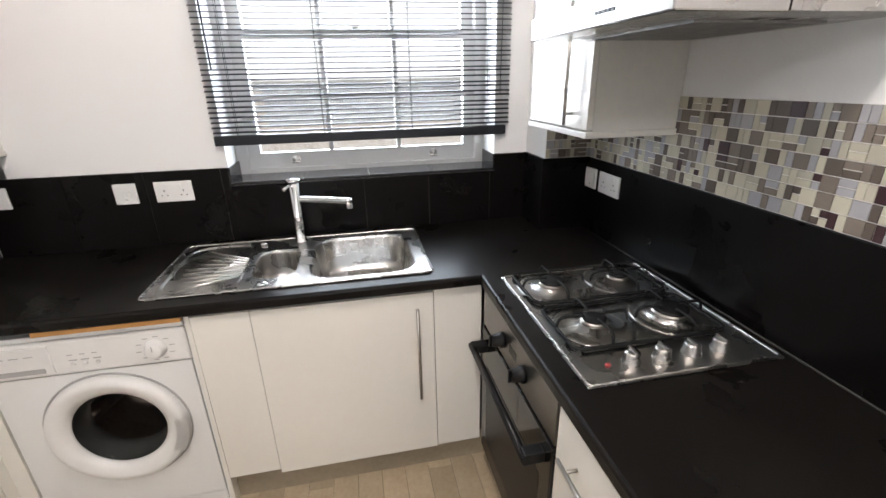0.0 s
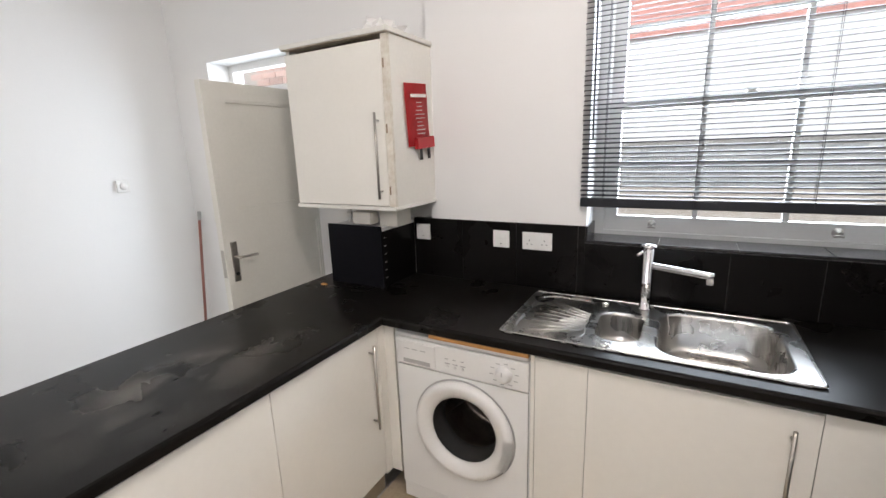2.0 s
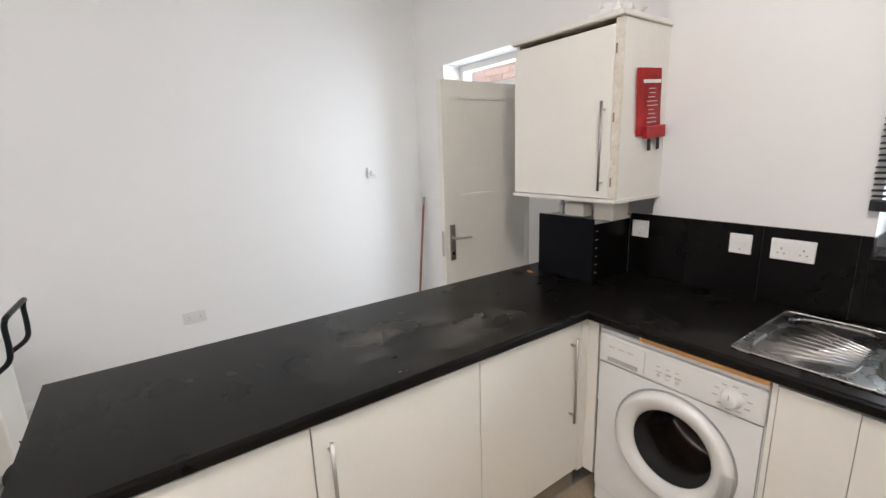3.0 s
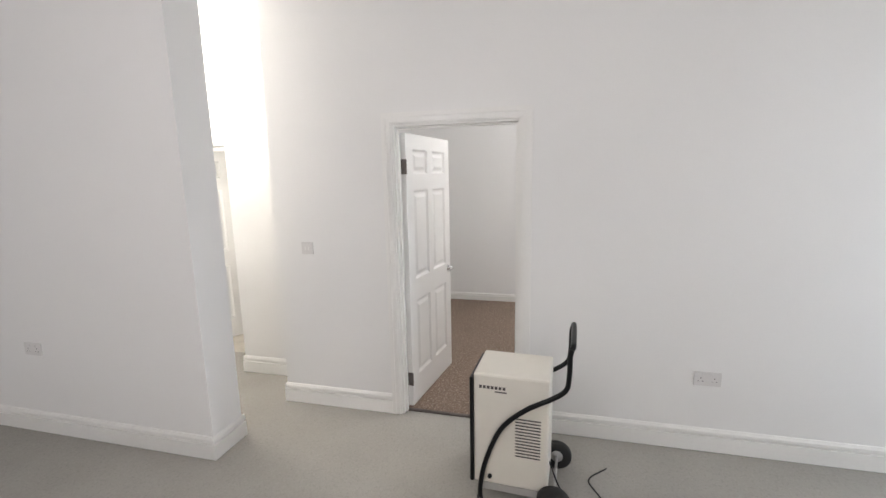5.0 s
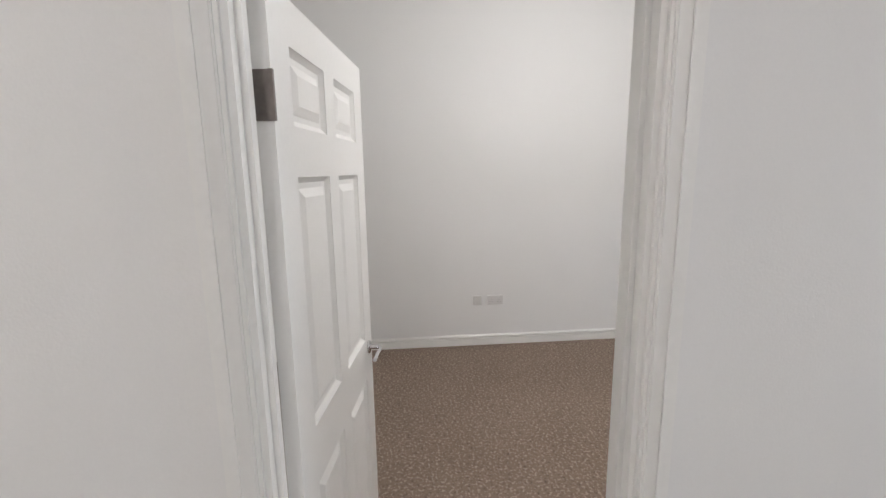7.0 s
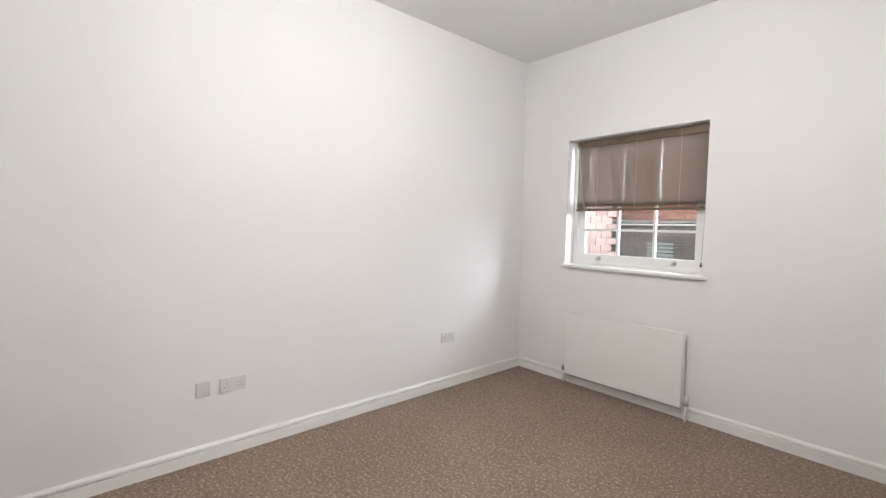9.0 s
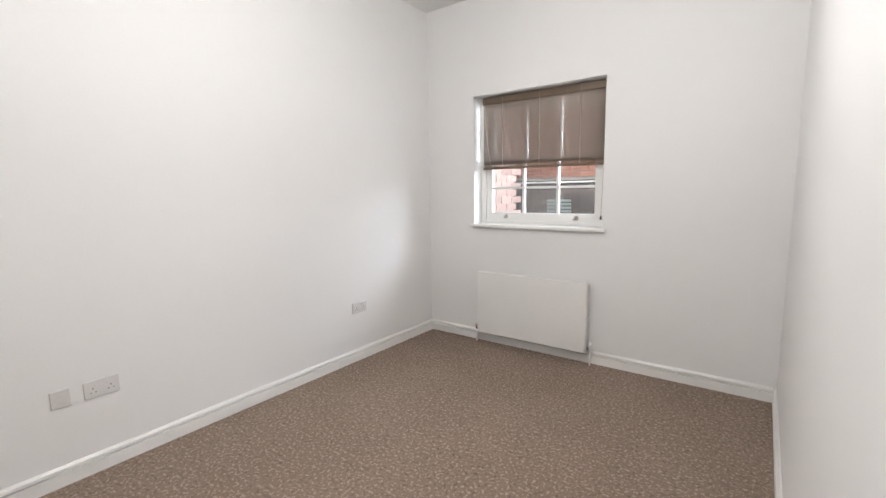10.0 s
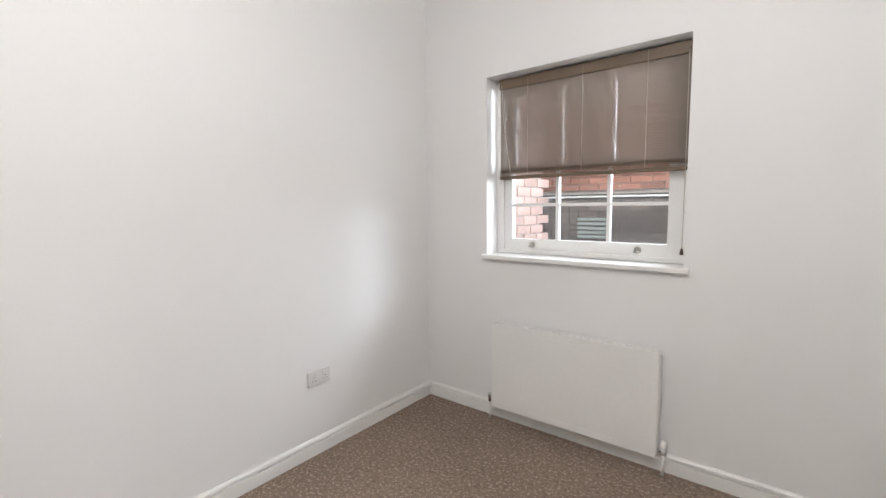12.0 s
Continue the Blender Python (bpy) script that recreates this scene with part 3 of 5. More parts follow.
def brown_blind():
    """Half lowered brown blind of fine closed slats."""
    ob = thing("slatted_blind", "half lowered brown slatted blind in the bedroom window", "blind")
    x0, x1, y, zb, zt = BW[0] + 0.045, BW[1] - 0.012, 0.095, 1.555, 2.175
    part("head_rail", slab(x0, x1, y - 0.015, y + 0.02, zt - 0.055, zt + 0.005, 0.003), BROWNRAIL, ob, "brown wooden head rail")
    part("bottom_rail", slab(x0 + 0.004, x1 - 0.004, y - 0.016, y + 0.012, zb, zb + 0.022, 0.004), BROWNRAIL, ob)
    me = mesh("slat", box(bmesh.new(), x0 + 0.003, x1 - 0.003, -0.0008, 0.0008, -0.009, 0.009), BLINDBROWN)
    n = 38
    for k in range(n):
        s = new("slat", me)
        s.parent = ob
        s.matrix_basis = pose(random.uniform(-0.001, 0.001), y, zb + 0.052 + (zt - zb - 0.105) * k / (n - 1), 28 + random.uniform(-2, 2), 0, 0)
    stack = mesh("slat", box(bmesh.new(), x0 + 0.003, x1 - 0.003, -0.011, 0.011, -0.0012, 0.0012), BROWNRAIL)
    for k in range(7):
        s = new("slat", stack)
        s.parent = ob
        s.matrix_basis = pose(random.uniform(-0.001, 0.001), y, zb + 0.026 + 0.0055 * k, random.uniform(-3, 3), 0, 0)
    for x in (x0 + 0.2, (x0 + x1) / 2, x1 - 0.2):
        part("ladder_cord", tube(bmesh.new(), [(x, y - 0.014, zb), (x, y - 0.014, zt)], 0.0014, 5), CORD, ob)
    part("pull_cord", tube(bmesh.new(), curve([(x0 + 0.02, y - 0.02, zt - 0.03), (x0 + 0.05, y - 0.03, 1.85), (x0 + 0.11, y - 0.035, 1.5)]), 0.002, 5), CORD, ob, "pale pull cord")
    c = part("pull_cord", tube(bmesh.new(), curve([(x1 - 0.012, y - 0.02, zt - 0.03), (x1 - 0.006, y - 0.04, 1.6), (x1 + 0.004, -0.012, 1.17)]), 0.002, 5), CORD, ob, "pale pull cord")
    part("tassel", lathe(bmesh.new(), [(0.002, 0.03), (0.006, 0.026), (0.009, 0.0), (0.002, -0.002)], pose(x1 + 0.004, -0.012, 1.14), 10), BROWNRAIL, c)


brown_blind()

# ---- kitchen: fitted units ----
WT = 0.91


def bar_handle(parent, p, along, length, out, material=NICKEL):
    """Straight bar handle centred at p on two posts."""
    p, a, o = Vector(p), Vector(along), Vector(out)
    bm = tube(bmesh.new(), [p - a * length / 2 + o * 0.03, p + a * length / 2 + o * 0.03], 0.006, 10)
    for s in (-1, 1):
        q = p + a * s * (length / 2 - 0.035)
        tube(bm, [q, q + o * 0.03], 0.0045, 8)
    return part("handle", bm, material, parent, "brushed metal bar handle")


def base_unit(name, label, lo, hi, face, doors, group="kitchen base units", z0=0.14, z1=0.862):
    """Floor unit seen from its front. face: 'E' looks along +x at x = hi[0], 'S' looks along -y at y = lo[1], 'W' looks along -x at x = lo[0]."""
    ob = thing(name, label, "kitchen unit", group=group)
    (x0, y0), (x1, y1) = lo, hi
    t = 0.018
    bm = bmesh.new()
    if face == 'E':
        bars(bm, "", [(x0, x1 - 0.02, y0, y0 + t, z0, z1), (x0, x1 - 0.02, y1 - t, y1, z0, z1), (x0, x0 + t, y0 + t, y1 - t, z0, z1), (x0 + t, x1 - 0.02, y0 + t, y1 - t, z0, z0 + t)])
    elif face == 'S':
        bars(bm, "", [(x0, x0 + t, y0 + 0.02, y1, z0, z1), (x1 - t, x1, y0 + 0.02, y1, z0, z1), (x0 + t, x1 - t, y1 - t, y1, z0, z1), (x0 + t, x1 - t, y0 + 0.02, y1 - t, z0, z0 + t)])
    else:
        bars(bm, "", [(x0 + 0.02, x1, y0, y0 + t, z0, z1), (x0 + 0.02, x1, y1 - t, y1, z0, z1), (x1 - t, x1, y0 + t, y1 - t, z0, z1), (x0 + 0.02, x1 - t, y0 + t, y1 - t, z0, z0 + t)])
    part("body", bm, UNITSIDE, ob)
    for a, b, za, zb, handle in doors:
        g = 0.0006
        if face == 'E':
            d = part("door", slab(x1 - 0.0185, x1, a + g, b - g, za, zb, 0.002), UNIT, ob)
            p, out, al = (x1, handle and handle[0], handle and handle[1]), (1, 0, 0), (0, 1, 0)
        elif face == 'S':
            d = part("door", slab(a + g, b - g, y0, y0 + 0.0185, za, zb, 0.002), UNIT, ob)
            p, out, al = (handle and handle[0], y0, handle and handle[1]), (0, -1, 0), (1, 0, 0)
        else:
            d = part("door", slab(x0, x0 + 0.0185, a + g, b - g, za, zb, 0.002), UNIT, ob)
            p, out, al = (x0, handle and handle[0], handle and handle[1]), (-1, 0, 0), (0, 1, 0)
        if handle:
            bar_handle(d, p, (0, 0, 1) if handle[2] else al, handle[3] if len(handle) > 3 else 0.39, out)
    return ob


ZD = (0.143, 0.858)
PX = -0.048
base_unit("base_unit", "cream gloss base unit with bar handle under the peninsula", (-0.66, -1.226), (PX, -0.664), 'E', [(-1.226, -0.664, *ZD, (-0.728, 0.615, True))])
base_unit("base_unit", "cream gloss base unit with bar handle under the peninsula", (-0.66, -1.83), (PX, -1.228), 'E', [(-1.83, -1.228, *ZD, (-1.785, 0.615, True))])
base_unit("base_unit", "cream gloss base unit at the open end of the peninsula", (-0.66, -2.42), (PX, -1.832), 'E', [(-2.42, -1.832, *ZD, None)])
end = thing("end_panel", "cream board closing the end of the peninsula", "panel")
part("board", slab(-0.70, PX, -2.44, -2.422, 0.0, 0.871, 0.001), UNITSIDE, end)
back = thing("back_panel", "cream board on the living room side of the peninsula", "panel")
part("board", slab(-0.70, -0.682, -2.421, -0.32, 0.0, 0.871), UNITSIDE, back)
post = thing("filler_panel", "cream upright filler at the inner unit corner", "panel")
part("board", bars(bmesh.new(), "", [(PX - 0.018, PX, -0.662, -0.605, 0.13, 0.868), (PX, 0.004, -0.617, -0.605, 0.13, 0.868)]), UNIT, post)
YS = -0.632
base_unit("base_unit", "cream gloss sink unit with one long handle", (0.638, YS), (1.45, -0.02), 'S', [(0.638, 0.824, 0.155, 0.858, None), (0.824, 1.4505, 0.137, 0.856, (1.387, 0.612, True))])
pan = thing("filler_panel", "cream filler panel beside the sink unit", "panel")
part("board", slab(1.4525, 1.632, YS + 0.004, YS + 0.022, 0.14, 0.862, 0.001), UNIT, pan)
pan = thing("end_panel", "cream upright panel beside the washing machine", "panel")
part("board", slab(0.621, 0.6365, YS + 0.004, -0.02, 0.0, 0.868, 0.001), UNIT, pan)


def plinth(label, *span):
    ob = thing("plinth", label, "plinth")
    part("board", slab(*span), mat_plinth, ob)


mat_plinth = mat("beige_plinth", (0.36, 0.30, 0.22), 0.5, 0, 0.1, 4, 50)
plinth("beige plinth board under the sink unit", 0.64, 1.66, YS + 0.05, YS + 0.066, 0.0, 0.139)
plinth("beige plinth board under the peninsula", PX - 0.07, PX - 0.054, -2.42, -0.62, 0.0, 0.139)

# worktops
wt = thing("worktop", "black stone effect laminate worktop, dusty by the peninsula", "worktop")
SX0, SX1, SY0, SY1 = 0.497, 1.442, -0.565, -0.088
E = 0.872
for span in ([(-0.035, SX0, -0.645, -0.002, E, WT), (SX1, 1.631, -0.645, -0.002, E, WT), (SX0, SX1, -0.645, SY0, E, WT), (SX0, SX1, SY1, -0.002, E, WT)]):
    part("sink_run", slab(*span), WORKTOP, wt)
part("peninsula", bars(bmesh.new(), "", [(-0.722, -0.035, -2.448, -0.002, E, WT - 0.0005)]), WORKTOP, wt)
part("hob_run", bars(bmesh.new(), "", [(1.631, XR - 0.013, -2.45, -0.002, E, WT - 0.0005)]), WORKTOP, wt)
for a, b in (((-0.035, -2.448), (-0.035, -0.645)), ((-0.035, -0.645), (1.631, -0.645)), ((1.631, -0.645), (1.631, -2.45))):
    z = (E + WT) / 2
    bm = bmesh.new()
    dx, dy = (1, 0) if a[0] == b[0] else (0, -1)
    s = -1 if a[0] == 1.631 else 1
    prof = [(-0.002, -0.019), (0.004, -0.019), (0.009, -0.014), (0.009, 0.009), (0.006, 0.016), (0.0, 0.0192), (-0.002, 0.0192)]
    r = [[bm.verts.new((p[0] + s * dx * o, p[1] + dy * o, z + h)) for o, h in prof] for p in (a, b)]
    for k in range(len(prof)):
        k2 = (k + 1) % len(prof)
        bm.faces.new((r[0][k], r[0][k2], r[1][k2], r[1][k]))
    bm.faces.new(r[0])
    bm.faces.new(r[1][::-1])
    part("rolled_edge", bm, WORKTOP, wt)
stain = thing("dust_patch", "pale dusty smears on the black worktop", "dust", kind="stuff")
bm = bmesh.new()
bm.faces.new([bm.verts.new((x, y, WT + 0.0006)) for x, y in ((-0.50, -1.85), (-0.03, -1.85), (-0.03, -0.90), (-0.50, -0.90))])
part("smear", bm, DUST, stain)
crumb = thing("bread_crust", "small tan scrap lying on the worktop", "scrap")
part("scrap", lathe(bmesh.new(), [(0.001, 0), (0.016, 0.0), (0.018, 0.004), (0.01, 0.009), (0.001, 0.01)], pose(-0.60, -0.395, WT) @ Matrix.Diagonal((1.3, 0.8, 1, 1)), 9), OAKEDGE, crumb)


def sink():
    """Steel inset sink: drainer, half bowl and main bowl, with raised rim."""
    ob = thing("sink", "stainless steel one and a half bowl sink with drainer", "sink")
    z = WT + 0.005
    X0, X1, Y0, Y1 = 0.48, 1.46, -0.582, -0.072
    bm = bmesh.new()

    def cell(x0, x1, y0, y1, hole, depth, name):
        """Deck round a hole whose walls run down to a floor."""
        loop = rounded(*hole)
        cx, cy = (hole[0] + hole[1]) / 2, (hole[2] + hole[3]) / 2
        outer = []
        for px, py in loop:
            dx, dy = px - cx, py - cy
            f = min(((x1 if dx > 0 else x0) - cx) / dx if abs(dx) > 1e-9 else 1e9, ((y1 if dy > 0 else y0) - cy) / dy if abs(dy) > 1e-9 else 1e9)
            outer.append([cx + dx * f, cy + dy * f])
        for c in ((x0, y0), (x1, y0), (x1, y1), (x0, y1)):
            k = min(range(len(outer)), key=lambda i: (outer[i][0] - c[0]) ** 2 + (outer[i][1] - c[1]) ** 2)
            outer[k] = list(c)
        rings = [[bm.verts.new((*p, z)) for p in outer]]
        for s, dz in ((1.04, 0), (1.0, -0.004), (0.985, -0.012)) + (((0.95, -depth * 0.8), (0.91, -depth * 0.95), (0.80, -depth)) if depth > 0.03 else ((0.97, -depth),)):
            rings.append([bm.verts.new((cx + (p[0] - cx) * s, cy + (p[1] - cy) * s, z + dz)) for p in loop])
        n = len(loop)
        for a, b in zip(rings, rings[1:]):
            for k in range(n):
                f = bm.faces.new((a[k], a[(k + 1) % n], b[(k + 1) % n], b[k]))
                f.smooth = a is not rings[0]
        bm.faces.new(rings[-1])

    cell(0.985, X1, Y0, Y1, (1.02, 1.405, -0.545, -0.125, 0.095), 0.16, "bowl")
    cell(0.785, 0.985, Y0, Y1, (0.805, 0.965, -0.50, -0.215, 0.075), 0.12, "bowl")
    cell(X0, 0.785, Y0, Y1, (0.515, 0.775, -0.55, -0.105, 0.08), 0.007, "tray")
    part("deck", bm, STEEL, ob)
    bm = tube(bmesh.new(), [(*p, WT + 0.004) for p in rounded(X0, X1, Y0, Y1, 0.02, 4)], 0.005, 8, True)
    part("rim", bm, STEEL, ob)
    for k in range(9):
        y = -0.52 + 0.385 * k / 8
        a = (0.765, -0.36 + (y + 0.33) * 0.45, z - 0.006)
        part("drain_rib", tube(bmesh.new(), [a, ((a[0] + 0.545) / 2, (a[1] + y) / 2, z - 0.005), (0.545 + 0.03 * abs(k - 4) / 4, y, z - 0.005)], 0.0045, 8), STEEL, ob)
    for x, y, d in ((1.2125, -0.335, 0.159), (0.885, -0.357, 0.119)):
        w = part("waste", lathe(bmesh.new(), [(0.045, 0), (0.045, 0.003), (0.034, 0.004), (0.03, 0.0), (0.001, 0.0)], pose(x, y, z - d), 20), CHROME, ob, "chrome waste outlet")
    part("waste_knob", lathe(bmesh.new(), [(0.001, 0), (0.02, 0), (0.02, 0.004), (0.014, 0.007), (0.001, 0.008)], pose(0.862, -0.548, z), 18), CHROME, ob)
    part("tap_hole_plug", lathe(bmesh.new(), [(0.001, 0), (0.017, 0), (0.016, 0.008), (0.006, 0.012), (0.001, 0.012)], pose(0.80, -0.13, z), 16), CHROME, ob)


sink()


def mixer_tap():
    ob = thing("mixer_tap", "chrome single lever mixer tap at the sink", "tap", pose(0.955, -0.125, WT + 0.005))
    part("body", lathe(bmesh.new(), [(0.001, 0), (0.027, 0), (0.027, 0.006), (0.0215, 0.009), (0.021, 0.11), (0.0225, 0.112), (0.0225, 0.118), (0.021, 0.12), (0.021, 0.26), (0.019, 0.262), (0.001, 0.262)], Matrix.Identity(4), 24), CHROME, ob)
    part("cap", lathe(bmesh.new(), [(0.001, 0.264), (0.027, 0.264), (0.03, 0.268), (0.028, 0.276), (0.001, 0.28)], Matrix.Identity(4), 24), CHROME, ob)
    sp = part("spout", tube(bmesh.new(), curve([(0.012, 0, 0.19), (0.1, -0.02, 0.186), (0.235, -0.045, 0.178)]), 0.0135, 14), CHROME, ob)
    part("nozzle", lathe(bmesh.new(), [(0.001, -0.03), (0.011, -0.03), (0.012, -0.028), (0.012, 0), (0.001, 0)], pose(0.222, -0.042, 0.176), 14), GREYPLASTIC, sp)
    part("lever", tube(bmesh.new(), [(-0.005, -0.012, 0.258), (-0.035, -0.055, 0.244)], 0.0065, 10), CHROME, ob)


mixer_tap()


def hob():
    """Four burner steel gas hob with two iron pan supports and four knobs."""
    X0, X1, Y0, Y1, z = 1.683, 2.208, -1.30, -0.69, WT
    ob = thing("gas_hob", "stainless steel four burner gas hob", "hob")
    bm = slab(X0, X1, Y0, Y1, z, z + 0.006, 0.003)
    part("plate", bm, STEEL, ob)
    bm = tube(bmesh.new(), [(*p, z + 0.006) for p in rounded(X0 + 0.006, X1 - 0.006, Y0 + 0.006, Y1 - 0.006, 0.012, 4)], 0.005, 8, True)
    part("rim", bm, STEEL, ob)
    burners = ((1.82, -0.81, 0.036), (2.06, -0.81, 0.028), (1.83, -1.06, 0.028), (2.07, -1.06, 0.044))
    for x, y, r in burners:
        dish = part("spill_dish", lathe(bmesh.new(), [(0.115, 0.0062), (0.108, 0.0085), (0.09, 0.0075), (0.05, 0.010), (r + 0.012, 0.018), (0.001, 0.018)], pose(x, y, z), 32), STEEL, ob)
        b = part("burner", lathe(bmesh.new(), [(0.001, 0.017), (r + 0.010, 0.017), (r + 0.008, 0.026), (r, 0.028), (0.001, 0.028)], pose(x, y, z), 24), NICKEL, ob, "aluminium burner ring")
        part("burner_cap", lathe(bmesh.new(), [(0.001, 0.028), (r + 0.004, 0.028), (r + 0.005, 0.033), (r - 0.004, 0.037), (0.001, 0.0375)], pose(x, y, z), 24), IRON, b)
    for yc in (-0.81, -1.06):
        bm = tube(bmesh.new(), [(*p, z + 0.014) for p in rounded(X0 + 0.035, X1 - 0.045, yc - 0.112, yc + 0.112, 0.03, 4)], 0.0055, 8, True)
        for x in (1.825, 2.065):
            for dx, dy in ((1, 0), (-1, 0), (0, 1), (0, -1)):
                far = 0.108
                tube(bm, curve([(x + dx * far, yc + dy * far, z + 0.014), (x + dx * (far - 0.012), yc + dy * (far - 0.012), z + 0.042), (x + dx * 0.05, yc + dy * 0.05, z + 0.044), (x + dx * 0.028, yc + dy * 0.028, z + 0.042)], 4), 0.0042, 7)
        for x in (X0 + 0.06, X1 - 0.07):
            for dy in (-0.1, 0.1):
                tube(bm, [(x, yc + dy, z + 0.004), (x, yc + dy, z + 0.016)], 0.005, 7)
        part("pan_support", bm, IRON, ob, "black iron pan support")
    for k in range(4):
        x = 1.835 + 0.083 * k
        y = -1.232
        kn = part("knob", lathe(bmesh.new(), [(0.001, 0.004), (0.024, 0.004), (0.024, 0.008), (0.0205, 0.012), (0.0195, 0.03), (0.017, 0.034), (0.001, 0.0345)], pose(x, y, z), 22), STEEL, ob, "satin metal control knob")
        part("grip", slab(x - 0.004, x + 0.004, y - 0.018, y + 0.018, z + 0.033, z + 0.041, 0.002), STEEL, kn)
    part("ignition_button", lathe(bmesh.new(), [(0.001, 0.005), (0.008, 0.005), (0.007, 0.010), (0.001, 0.010)], pose(1.77, -1.235, z), 12), mat("dark_red_plastic", (0.25, 0.03, 0.03), 0.4), ob, "small dark red button")


hob()


def oven():
    """Built-under oven: glass door with bar handle, panel with knobs."""
    ob = thing("oven", "black glass built-under oven with bar handle", "oven")
    x, y0, y1 = 1.628, -1.272, -0.676
    part("body", slab(x + 0.022, 2.2, y0 + 0.004, y1 - 0.004, 0.14, 0.866), UNITSIDE, ob)
    part("control_panel", slab(x, x + 0.02, y0, y1, 0.73, 0.866, 0.002), DARKSTEEL, ob, "dark steel control panel")
    d = part("door", slab(x - 0.004, x + 0.02, y0, y1, 0.16, 0.722, 0.003), OVENGLASS, ob)
    bm = tube(bmesh.new(), [(x - 0.055, y0 + 0.03, 0.662), (x - 0.055, y1 - 0.03, 0.662)], 0.012, 12)
    for y in (y0 + 0.05, y1 - 0.05):
        box(bm, x - 0.06, x - 0.003, y - 0.018, y + 0.018, 0.645, 0.68, 0.004)
    part("handle", bm, BLACK, d, "black bar handle")
    part("inner_trim", slab(x - 0.0052, x - 0.0042, y0 + 0.06, y1 - 0.06, 0.24, 0.58), BLACK, d)
    for k, y in enumerate((-0.885, -1.065)):
        kn = part("knob", lathe(bmesh.new(), [(0.001, 0), (0.026, 0), (0.026, 0.01), (0.021, 0.014), (0.019, 0.036), (0.001, 0.038)], pose(x, y, 0.79, 0, -90), 20), BLACK, ob, "black round oven knob")
        part("grip", slab(x - 0.046, x - 0.036, y - 0.005, y + 0.005, 0.77, 0.81, 0.002), BLACK, kn)
    part("clock", slab(x - 0.001, x + 0.001, -1.005, -0.945, 0.785, 0.815), BLACK, ob)


oven()
plinth("cream plinth below the oven", 1.69, 1.706, -2.42, -0.68, 0.0, 0.139)
base_unit("drawer_unit", "cream gloss drawer unit beside the oven", (1.632, -1.78), (2.2, -1.276), 'W', [(-1.78, -1.276, 0.70, 0.858, (-1.52, 0.765, False, 0.36)), (-1.78, -1.276, 0.425, 0.697, (-1.52, 0.63, False, 0.36)), (-1.78, -1.276, 0.143, 0.422, (-1.52, 0.35, False, 0.36))])
base_unit("base_unit", "cream gloss base unit under the hob run", (1.632, -2.42), (2.2, -1.782), 'W', [(-2.42, -1.782, *ZD, (-2.36, 0.615, True))])


